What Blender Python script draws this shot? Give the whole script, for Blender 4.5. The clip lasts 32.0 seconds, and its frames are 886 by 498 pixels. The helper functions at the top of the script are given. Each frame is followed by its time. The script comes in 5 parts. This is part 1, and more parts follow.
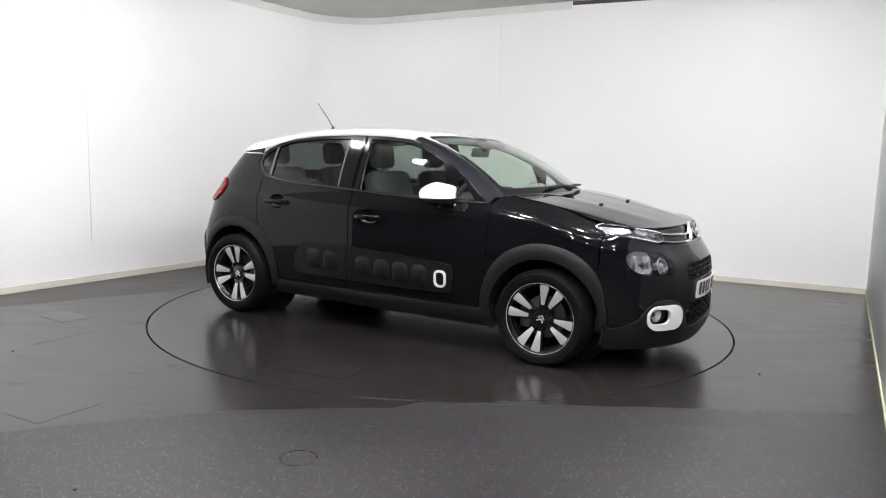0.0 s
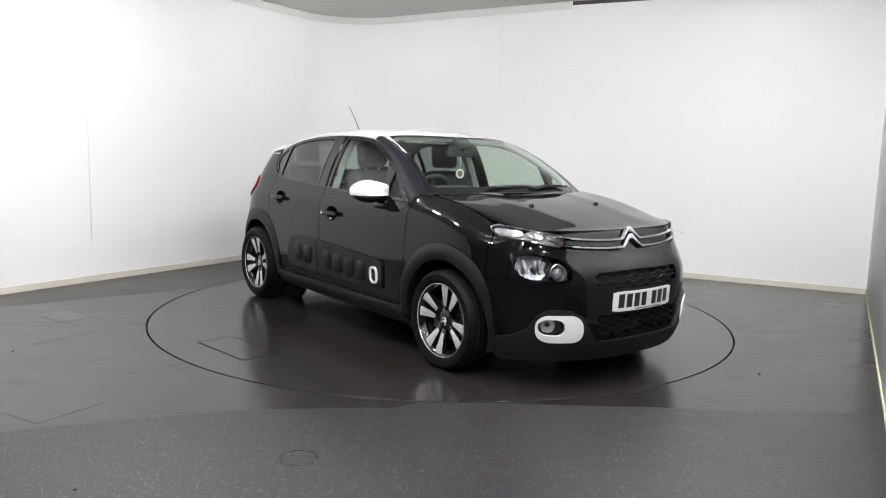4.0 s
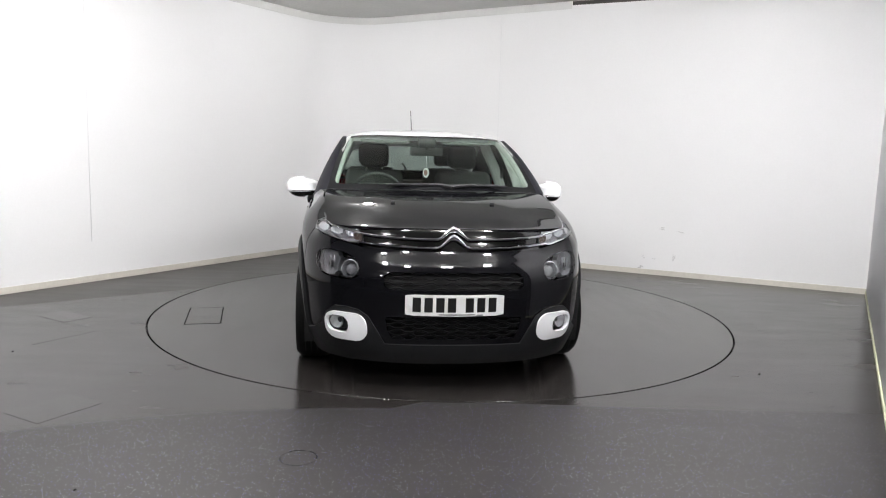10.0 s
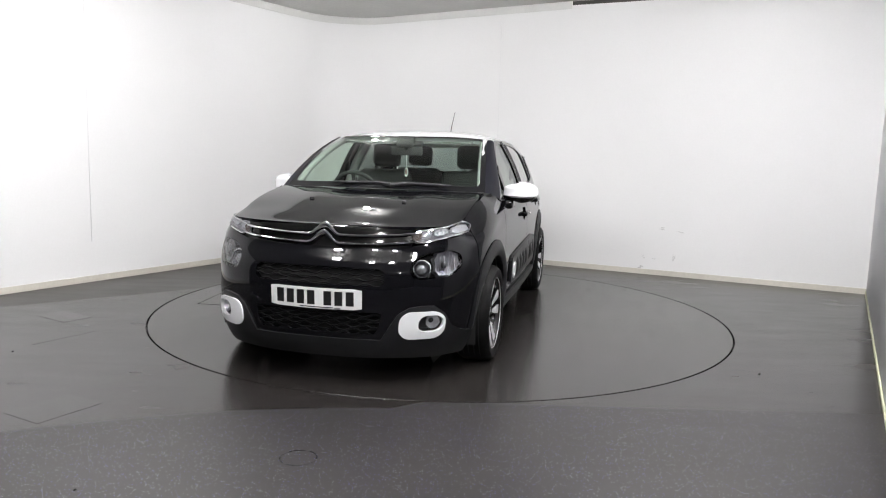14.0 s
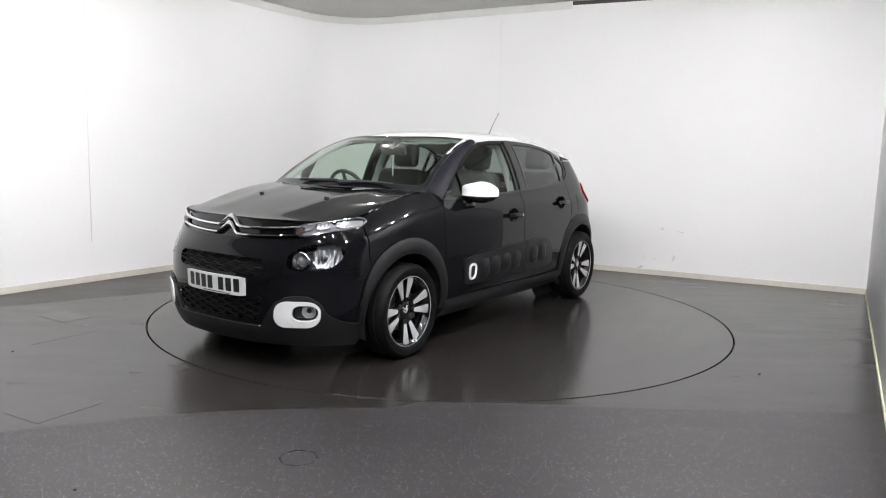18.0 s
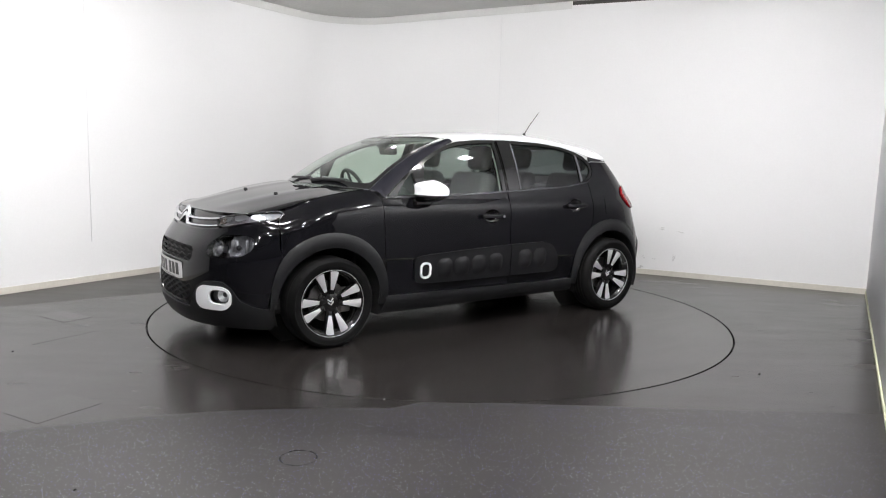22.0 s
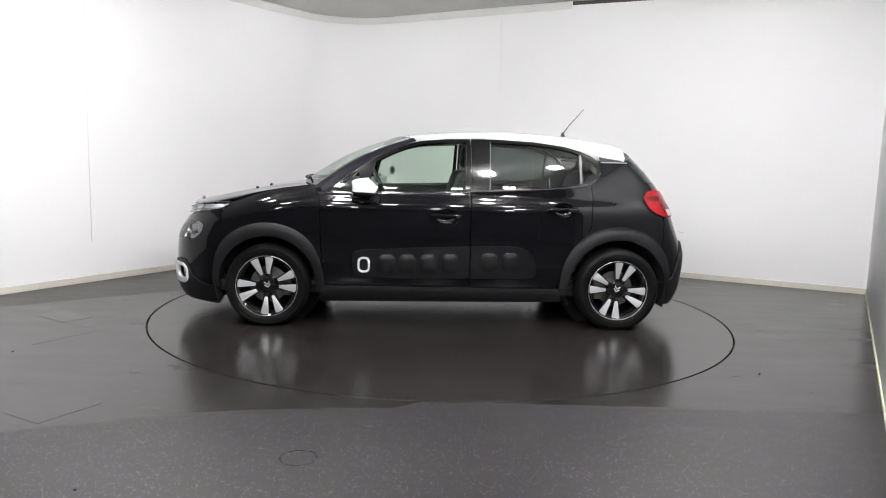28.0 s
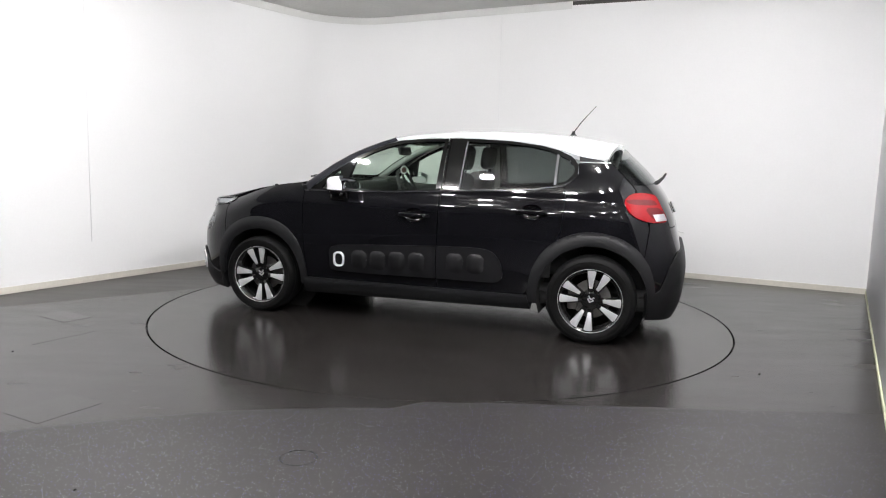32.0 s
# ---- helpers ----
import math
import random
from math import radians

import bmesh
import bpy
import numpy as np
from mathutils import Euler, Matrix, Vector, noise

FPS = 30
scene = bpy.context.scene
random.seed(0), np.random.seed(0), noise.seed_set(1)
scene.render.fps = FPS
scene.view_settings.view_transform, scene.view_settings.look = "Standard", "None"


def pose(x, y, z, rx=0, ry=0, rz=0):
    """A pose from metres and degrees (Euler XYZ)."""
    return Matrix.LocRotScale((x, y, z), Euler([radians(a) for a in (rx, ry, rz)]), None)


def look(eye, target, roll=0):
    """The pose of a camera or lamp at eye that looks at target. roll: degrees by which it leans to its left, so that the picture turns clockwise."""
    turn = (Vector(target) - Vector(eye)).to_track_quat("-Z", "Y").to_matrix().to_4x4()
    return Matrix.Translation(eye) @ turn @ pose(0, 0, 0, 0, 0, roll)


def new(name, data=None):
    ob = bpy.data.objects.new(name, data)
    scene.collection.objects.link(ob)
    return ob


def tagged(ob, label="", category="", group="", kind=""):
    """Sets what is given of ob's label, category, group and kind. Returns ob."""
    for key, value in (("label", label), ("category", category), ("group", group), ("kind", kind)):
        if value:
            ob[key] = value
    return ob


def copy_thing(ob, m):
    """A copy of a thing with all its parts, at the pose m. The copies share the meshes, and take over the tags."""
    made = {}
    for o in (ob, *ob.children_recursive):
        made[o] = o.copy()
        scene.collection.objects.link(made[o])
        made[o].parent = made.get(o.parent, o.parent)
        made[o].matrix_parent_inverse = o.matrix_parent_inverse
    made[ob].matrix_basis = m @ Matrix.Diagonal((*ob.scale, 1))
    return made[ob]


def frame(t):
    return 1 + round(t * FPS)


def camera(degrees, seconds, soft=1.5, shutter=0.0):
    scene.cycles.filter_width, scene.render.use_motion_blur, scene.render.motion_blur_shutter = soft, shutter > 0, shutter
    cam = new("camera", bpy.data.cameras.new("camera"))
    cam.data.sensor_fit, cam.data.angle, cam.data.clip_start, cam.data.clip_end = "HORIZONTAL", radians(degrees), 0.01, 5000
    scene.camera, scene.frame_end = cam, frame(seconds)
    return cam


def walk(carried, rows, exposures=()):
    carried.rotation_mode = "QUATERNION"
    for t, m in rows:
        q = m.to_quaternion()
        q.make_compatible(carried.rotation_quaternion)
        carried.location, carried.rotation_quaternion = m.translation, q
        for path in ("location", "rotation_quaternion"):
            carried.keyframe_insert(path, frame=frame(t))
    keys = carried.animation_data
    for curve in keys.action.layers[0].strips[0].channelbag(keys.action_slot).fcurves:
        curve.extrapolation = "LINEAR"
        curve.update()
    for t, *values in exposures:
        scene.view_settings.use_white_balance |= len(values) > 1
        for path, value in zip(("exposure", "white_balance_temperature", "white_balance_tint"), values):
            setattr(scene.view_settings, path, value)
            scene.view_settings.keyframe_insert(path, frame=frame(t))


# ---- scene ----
cam = camera(63.02, 32.0, soft=1.1)

EYE = (0.0, -5.788, 1.252)
YAW, TILT, ROLL = 0.03, 7.408, 1.579
aim = Vector((math.sin(radians(YAW)), math.cos(radians(YAW)), -math.tan(radians(TILT))))
still = look(EYE, Vector(EYE) + aim, ROLL)
walk(cam, [(0, still), (32, still)], [(0, 0.0), (32, 0.0)])

# ---------------------------------------------------------------- light
LAMP_POWER = 254.0
world = bpy.data.worlds.new("world")
scene.world = world
world.use_nodes = True
world.node_tree.nodes["Background"].inputs[0].default_value = (0.5, 0.52, 0.55, 1)
world.node_tree.nodes["Background"].inputs[1].default_value = 0.02

# ---------------------------------------------------------------- materials


def shader(name, base=(0.5, 0.5, 0.5), rough=0.5, metal=0.0, coat=0.0, spec=0.5):
    m = bpy.data.materials.new(name)
    m.use_nodes = True
    b = m.node_tree.nodes["Principled BSDF"]
    b.inputs["Base Color"].default_value = (*base, 1)
    b.inputs["Roughness"].default_value = rough
    b.inputs["Metallic"].default_value = metal
    b.inputs["Coat Weight"].default_value = coat
    b.inputs["Coat Roughness"].default_value = 0.02
    b.inputs["Coat IOR"].default_value = 1.35
    b.inputs["Specular IOR Level"].default_value = spec
    return m


def add(m, kind, **values):
    n = m.node_tree.nodes.new(kind)
    for k, v in values.items():
        n.inputs[k.replace("_", " ")].default_value = v
    return n


def tie(m, a, b):
    m.node_tree.links.new(a, b)


def coords(m, scale=(1, 1, 1)):
    c = m.node_tree.nodes.new("ShaderNodeTexCoord")
    mp = m.node_tree.nodes.new("ShaderNodeMapping")
    mp.inputs["Scale"].default_value = scale
    tie(m, c.outputs["Object"], mp.inputs["Vector"])
    return mp.outputs["Vector"]


def noisy(m, vec, scale, detail=3.0, rough=0.5):
    n = add(m, "ShaderNodeTexNoise", Scale=scale, Detail=detail, Roughness=rough)
    tie(m, vec, n.inputs["Vector"])
    return n.outputs["Fac"]


def remap(m, src, a, b, c, d):
    n = add(m, "ShaderNodeMapRange", From_Min=a, From_Max=b, To_Min=c, To_Max=d)
    tie(m, src, n.inputs["Value"])
    return n.outputs["Result"]


def maths(m, op, a, b=None):
    n = m.node_tree.nodes.new("ShaderNodeMath")
    n.operation = op
    for i, v in enumerate((a, b)):
        if v is None:
            continue
        if isinstance(v, (int, float)):
            n.inputs[i].default_value = v
        else:
            tie(m, v, n.inputs[i])
    return n.outputs[0]


def blend(m, fac, a, b):
    n = m.node_tree.nodes.new("ShaderNodeMix")
    n.data_type = "RGBA"
    if isinstance(fac, (int, float)):
        n.inputs[0].default_value = fac
    else:
        tie(m, fac, n.inputs[0])
    for i, v in ((6, a), (7, b)):
        if isinstance(v, tuple):
            n.inputs[i].default_value = (*v, 1)
        else:
            tie(m, v, n.inputs[i])
    return n.outputs[2]


def bsdf(m):
    return m.node_tree.nodes["Principled BSDF"]


def bump(m, height, strength=0.2, distance=0.01):
    n = add(m, "ShaderNodeBump", Strength=strength, Distance=distance)
    tie(m, height, n.inputs["Height"])
    tie(m, n.outputs["Normal"], bsdf(m).inputs["Normal"])


def varied(name, base, rough, scale=4.0, fine=90.0, amount=0.12, relief=0.1, depth=0.002, metal=0.0, coat=0.0, spec=0.5):
    """A surface with large soft stains, fine grain and a little relief."""
    m = shader(name, base, rough, metal, coat, spec)
    v = coords(m)
    big, small = noisy(m, v, scale, 4.0), noisy(m, v, fine, 2.0)
    f = maths(m, "ADD", maths(m, "MULTIPLY", big, 0.65), maths(m, "MULTIPLY", small, 0.35))
    f = remap(m, f, 0.3, 0.7, 0.0, 1.0)
    lo = tuple(c * (1 - amount) for c in base)
    hi = tuple(min(1, c * (1 + amount)) for c in base)
    tie(m, blend(m, f, lo, hi), bsdf(m).inputs["Base Color"])
    tie(m, remap(m, f, 0, 1, rough * 0.9, min(1, rough * 1.12)), bsdf(m).inputs["Roughness"])
    if relief:
        bump(m, small, relief, depth)
    return m


def glazing(name, tint, gloss=1.0):
    """A pane: light passes straight through it, tinted, and its gloss follows Fresnel."""
    m = bpy.data.materials.new(name)
    m.use_nodes = True
    nt = m.node_tree
    nt.nodes.clear()
    out = nt.nodes.new("ShaderNodeOutputMaterial")
    tr = add(m, "ShaderNodeBsdfTransparent", Color=(*tint, 1))
    gl = add(m, "ShaderNodeBsdfGlossy", Roughness=0.01)
    fr = add(m, "ShaderNodeLayerWeight", Blend=0.5)
    rise = maths(m, "MULTIPLY", maths(m, "POWER", fr.outputs["Facing"], 5.0), 0.95)
    mix = nt.nodes.new("ShaderNodeMixShader")
    tie(m, maths(m, "MULTIPLY", maths(m, "ADD", rise, 0.045), gloss), mix.inputs[0])
    tie(m, tr.outputs[0], mix.inputs[1])
    tie(m, gl.outputs[0], mix.inputs[2])
    tie(m, mix.outputs[0], out.inputs[0])
    return m


def glowing(name, color, strength):
    m = shader(name, color, 0.4)
    bsdf(m).inputs["Emission Color"].default_value = (*color, 1)
    bsdf(m).inputs["Emission Strength"].default_value = strength
    return m


M = {}
M["wall"] = varied("white_wall_paint", (0.87, 0.87, 0.865), 0.6, 0.6, 60, 0.025, 0.06, 0.001)
# right wall: a little darker and cooler than the back wall
M["wall_cool"] = varied("cool_white_wall_tone", (0.80, 0.80, 0.825), 0.6, 0.6, 60, 0.03, 0.06, 0.001)
M["skirting"] = varied("cream_skirting", (0.66, 0.63, 0.56), 0.45, 2.5, 40, 0.12, 0.1, 0.001)
M["joint"] = varied("filled_wall_joint", (0.80, 0.80, 0.80), 0.55, 4, 40, 0.04)
M["scuff"] = varied("grey_scuff", (0.52, 0.51, 0.50), 0.7, 20, 90, 0.15)
M["tape"] = varied("yellowed_edge", (0.55, 0.56, 0.40), 0.5, 9, 40, 0.2, 0.2, 0.002)
M["ceiling"] = varied("grey_white_ceiling", (0.64, 0.64, 0.615), 0.8, 1.5, 30, 0.10, 0.2, 0.002)
M["cove"] = varied("painted_cove_strip", (0.72, 0.72, 0.70), 0.5, 3, 40, 0.06, 0.1, 0.001)
M["dark_beam"] = varied("dark_beam_paint", (0.12, 0.115, 0.11), 0.6, 3, 40, 0.2)
# very dark base colour stands in for the hall being unlit
M["hall"] = varied("hall_wall_dimmed", (0.05, 0.05, 0.053), 0.8, 1, 30, 0.1)
M["pit"] = varied("black_groove", (0.006, 0.006, 0.006), 0.8, 5, 60, 0.2)
M["seam"] = varied("dirty_floor_seam", (0.008, 0.0075, 0.0075), 0.7, 9, 60, 0.3, spec=0.08)
M["faint_seam"] = varied("worn_floor_seam", (0.016, 0.015, 0.015), 0.27, 9, 60, 0.3, spec=0.47)
M["lamp_frame"] = varied("white_lamp_frame", (0.75, 0.75, 0.75), 0.4, 5, 60, 0.05)
M["lamp_glow"] = glowing("lamp_glow", (1.0, 0.985, 1.0), LAMP_POWER)


def floor_material(name, disc):
    """Charcoal safety vinyl with white and blue flecks; worn smooth over most of the studio, matt in front."""
    m = shader(name, (0.03, 0.03, 0.03), 0.3)
    v = coords(m)
    sep = m.node_tree.nodes.new("ShaderNodeSeparateXYZ")
    tie(m, v, sep.inputs[0])
    big, mid = noisy(m, v, 0.9, 5.0, 0.6), noisy(m, v, 7.0, 4.0, 0.6)
    streak = noisy(m, coords(m, (0.7, 3.5, 1)), 2.2, 4.0, 0.6)
    stain = maths(m, "ADD", maths(m, "MULTIPLY", big, 0.5), maths(m, "MULTIPLY", streak, 0.5))
    base = blend(m, remap(m, stain, 0.35, 0.65, 0, 1), (0.0135, 0.0118, 0.0110), (0.022, 0.0195, 0.0182))
    if disc:
        matt = None
        rough = remap(m, stain, 0.3, 0.7, 0.17, 0.25)
    else:
        # matt apron in front of the turntable, bounded by a curved line
        left = maths(m, "MINIMUM", maths(m, "ADD", sep.outputs[0], 0.2), 0.0)
        edge = maths(m, "ADD", maths(m, "MULTIPLY", maths(m, "MULTIPLY", left, left), 0.145), 2.335)
        edge = maths(m, "ADD", edge, remap(m, sep.outputs[0], -0.24, -0.06, 0.0, -0.12))
        depth = maths(m, "SUBTRACT", maths(m, "MULTIPLY", sep.outputs[1], -1.0), edge)
        matt = remap(m, depth, 0.0, 0.03, 0.0, 1.0)
        right = remap(m, sep.outputs[0], 0.9, 2.2, 1.0, 0.45)
        matt = maths(m, "MULTIPLY", matt, right)
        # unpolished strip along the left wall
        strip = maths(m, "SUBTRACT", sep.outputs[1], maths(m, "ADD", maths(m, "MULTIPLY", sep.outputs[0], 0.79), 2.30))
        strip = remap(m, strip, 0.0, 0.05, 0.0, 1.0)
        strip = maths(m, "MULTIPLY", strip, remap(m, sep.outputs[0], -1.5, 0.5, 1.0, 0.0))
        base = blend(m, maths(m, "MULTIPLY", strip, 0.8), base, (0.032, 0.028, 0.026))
        rough = remap(m, stain, 0.3, 0.7, 0.20, 0.30)
        rough = maths(m, "ADD", rough, maths(m, "MULTIPLY", matt, 0.18))
        rough = maths(m, "ADD", rough, maths(m, "MULTIPLY", strip, 0.14))
    # flecks
    vor = add(m, "ShaderNodeTexVoronoi", Scale=112.0)
    tie(m, v, vor.inputs["Vector"])
    pick = m.node_tree.nodes.new("ShaderNodeSeparateColor")
    tie(m, vor.outputs["Color"], pick.inputs[0])
    spot = remap(m, vor.outputs["Distance"], 0.18, 0.28, 1.0, 0.0)
    keep = remap(m, pick.outputs[0], 0.60, 0.62, 0.0, 1.0)
    fleck = maths(m, "MULTIPLY", spot, keep)
    if matt is not None:
        fleck = maths(m, "MULTIPLY", fleck, remap(m, matt, 0, 1, 0.10, 1.0))
    else:
        fleck = maths(m, "MULTIPLY", fleck, 0.05)
    tone = blend(m, remap(m, pick.outputs[1], 0.45, 0.55, 0, 1), (0.12, 0.10, 0.40), (0.42, 0.42, 0.48))
    tie(m, blend(m, maths(m, "MULTIPLY", fleck, 0.9), base, tone), bsdf(m).inputs["Base Color"])
    tie(m, maths(m, "SUBTRACT", rough, maths(m, "MULTIPLY", fleck, 0.10)), bsdf(m).inputs["Roughness"])
    bsdf(m).inputs["Specular IOR Level"].default_value = 0.49
    bump(m, maths(m, "ADD", mid, maths(m, "MULTIPLY", noisy(m, v, 160, 2.0), 0.4)), 0.05, 0.004)
    return m


M["floor"] = floor_material("charcoal_vinyl_floor", False)
M["disc"] = floor_material("charcoal_turntable_vinyl", True)
M["paint"] = shader("black_car_paint", (0.004, 0.004, 0.005), 0.4, 0.0, 1.0, 0.0)
M["white_paint"] = shader("white_roof_paint", (0.80, 0.81, 0.82), 0.3, 0.0, 1.0)
M["plastic"] = varied("grained_grey_plastic", (0.009, 0.0092, 0.0100), 0.48, 6, 420, 0.15, 0.25, 0.001, spec=0.26)
M["airbump"] = varied("soft_black_plastic", (0.006, 0.006, 0.0068), 0.38, 6, 420, 0.15, 0.1, 0.001, spec=0.26)
M["grille"] = shader("black_grille_plastic", (0.004, 0.004, 0.0045), 0.4, spec=0.16)
M["cup"] = shader("painted_handle_recess", (0.004, 0.004, 0.005), 0.12, 0.0, 1.0)
M["cushion"] = varied("soft_black_cushion", (0.007, 0.007, 0.0078), 0.42, 6, 420, 0.15, 0.08, 0.001, spec=0.24)
M["gloss_black"] = shader("gloss_black_plastic", (0.004, 0.004, 0.004), 0.08)
M["rubber"] = varied("tyre_rubber", (0.005, 0.005, 0.005), 0.5, 12, 200, 0.25, 0.2, 0.001, spec=0.09)
M["belt"] = shader("glossy_belt_strip", (0.02, 0.02, 0.022), 0.14)
M["seal_grey"] = varied("grey_window_trim", (0.075, 0.075, 0.08), 0.35, 12, 200, 0.1)
M["seal"] = varied("black_rubber_seal", (0.012, 0.012, 0.013), 0.55, 12, 200, 0.2)
M["alloy"] = varied("diamond_cut_alloy", (0.66, 0.66, 0.67), 0.34, 9, 160, 0.06, 0.05, 0.0005, metal=0.55)
M["alloy_black"] = shader("gloss_black_alloy", (0.006, 0.006, 0.006), 0.12, 0.0, 0.6)
M["steel"] = varied("brake_disc_steel", (0.30, 0.29, 0.28), 0.4, 9, 120, 0.2, 0.1, 0.001, metal=1.0)
M["chrome"] = shader("chrome", (0.78, 0.78, 0.80), 0.07, 1.0)
M["glass"] = glazing("clear_glass", (0.77, 0.86, 0.79))
M["tint"] = glazing("tinted_glass", (0.30, 0.33, 0.32), 1.5)
M["smoke"] = glazing("smoked_glass", (0.30, 0.34, 0.33))
M["lens"] = glazing("clear_lens", (0.93, 0.94, 0.95), 0.9)
M["satin"] = shader("satin_black_paint", (0.008, 0.008, 0.012), 0.5, spec=0.14)
M["red"] = shader("red_lamp_lens", (0.24, 0.002, 0.005), 0.3, 0.0, 1.0, 0.0)
M["red_dark"] = shader("dark_red_lamp_lens", (0.09, 0.002, 0.003), 0.3, 0.0, 1.0, 0.0)
M["reflector"] = shader("lamp_reflector", (0.72, 0.72, 0.74), 0.16, 1.0)
M["led"] = shader("bright_lamp_cells", (0.42, 0.43, 0.45), 0.30, 0.7)
M["lamp_bowl"] = shader("headlamp_bowl", (0.22, 0.22, 0.235), 0.30, 0.8)
M["projector"] = shader("projector_glass", (0.16, 0.16, 0.17), 0.12, 0.3, 1.0)
M["bowl"] = shader("fog_lamp_bowl", (0.70, 0.70, 0.72), 0.25, 0.6)
M["lamp_grey"] = shader("grey_lamp_housing", (0.22, 0.22, 0.23), 0.3, 0.4)
M["lamp_smoke"] = shader("smoked_lamp_housing", (0.05, 0.05, 0.053), 0.25, 0.2)
M["lamp_dark"] = shader("dark_lamp_bezel", (0.02, 0.02, 0.022), 0.3)
M["amber"] = shader("amber_indicator", (0.055, 0.037, 0.027), 0.3)
M["white_trim"] = shader("white_fog_surround", (0.78, 0.79, 0.80), 0.28, 0.0, 0.8)
M["plate"] = varied("white_number_plate", (0.75, 0.75, 0.74), 0.35, 5, 90, 0.03)
M["ink"] = shader("black_plate_ink", (0.006, 0.006, 0.006), 0.4)
M["cabin"] = varied("dark_cabin_plastic", (0.045, 0.045, 0.046), 0.6, 6, 200, 0.15, 0.2, 0.001)
M["fabric"] = varied("dark_seat_fabric", (0.042, 0.042, 0.043), 0.85, 8, 260, 0.25, 0.4, 0.002)
M["pale_trim"] = varied("pale_pillar_trim", (0.45, 0.46, 0.45), 0.6, 5, 90, 0.05)
M["dull_red"] = shader("dull_red_print", (0.22, 0.12, 0.11), 0.5)
M["visor"] = varied("grey_visor_cloth", (0.16, 0.165, 0.16), 0.7, 5, 90, 0.08)
M["screen_band"] = shader("black_screen_band", (0.006, 0.006, 0.007), 0.1)

# ---------------------------------------------------------------- mesh helpers


def finish(bm, name, mat, smooth=True):
    me = bpy.data.meshes.new(name)
    bm.normal_update()
    bm.to_mesh(me)
    bm.free()
    me.materials.append(mat)
    for p in me.polygons:
        p.use_smooth = smooth
    return me


def sharpen(bm, angle=35):
    bm.normal_update()
    lim = radians(angle)
    for e in bm.edges:
        if len(e.link_faces) == 2 and e.calc_face_angle(0) > lim:
            e.smooth = False
        elif len(e.link_faces) != 2:
            e.smooth = False


def part(name, bm, mat, parent=None, label="", at=None, angle=35):
    sharpen(bm, angle)
    ob = new(name, finish(bm, name, mat, angle > 0))
    if parent is not None:
        ob.parent = parent
    if at is not None:
        ob.matrix_basis = at
    if label:
        ob["label"] = label
    return ob


def thing(name, label, category, kind="", group=""):
    return tagged(new(name), label, category, group, kind)


def box(sx, sy, sz, bevel=0.0, seg=2, at=(0, 0, 0)):
    bm = bmesh.new()
    bmesh.ops.create_cube(bm, size=1)
    bmesh.ops.scale(bm, vec=(sx, sy, sz), verts=bm.verts)
    if bevel:
        bmesh.ops.bevel(bm, geom=bm.edges[:], offset=bevel, segments=seg, affect="EDGES", profile=0.5)
    bmesh.ops.translate(bm, vec=at, verts=bm.verts)
    return bm


def lathe(profile, seg=48, close=False, cap=False):
    """Revolve (radius, height) pairs about z."""
    bm = bmesh.new()
    rings = []
    for r, h in profile:
        rings.append([bm.verts.new((r * math.cos(2 * math.pi * k / seg), r * math.sin(2 * math.pi * k / seg), h)) for k in range(seg)])
    pairs = list(zip(rings, rings[1:]))
    if close:
        pairs.append((rings[-1], rings[0]))
    for a, b in pairs:
        for k in range(seg):
            bm.faces.new((a[k], a[(k + 1) % seg], b[(k + 1) % seg], b[k]))
    if cap and not close:
        for ring in (rings[0], rings[-1]):
            if profile[rings.index(ring)][0] > 1e-4:
                bm.faces.new(ring)
    bmesh.ops.remove_doubles(bm, verts=bm.verts, dist=1e-5)
    bmesh.ops.recalc_face_normals(bm, faces=bm.faces)
    return bm


def prism(outline, depth, bevel=0.0, seg=2):
    """A flat outline in the xy plane, extruded up by depth, its edges rounded."""
    bm = bmesh.new()
    f = bm.faces.new([bm.verts.new((x, y, 0)) for x, y in outline])
    if f.normal.z > 0:
        f.normal_flip()
    r = bmesh.ops.extrude_face_region(bm, geom=[f])
    vs = [v for v in r["geom"] if isinstance(v, bmesh.types.BMVert)]
    bmesh.ops.translate(bm, vec=(0, 0, depth), verts=vs)
    bmesh.ops.recalc_face_normals(bm, faces=bm.faces)
    if bevel:
        es = [e for e in bm.edges if all(v in vs for v in e.verts)]
        bmesh.ops.bevel(bm, geom=es, offset=bevel, segments=seg, affect="EDGES", profile=0.5)
    return bm


def join(*bms):
    out = bms[0]
    for b in bms[1:]:
        me = bpy.data.meshes.new("join")
        b.to_mesh(me)
        out.from_mesh(me)
        bpy.data.meshes.remove(me)
        b.free()
    return out


def moved(bm, m):
    bmesh.ops.transform(bm, matrix=m, verts=bm.verts)
    return bm


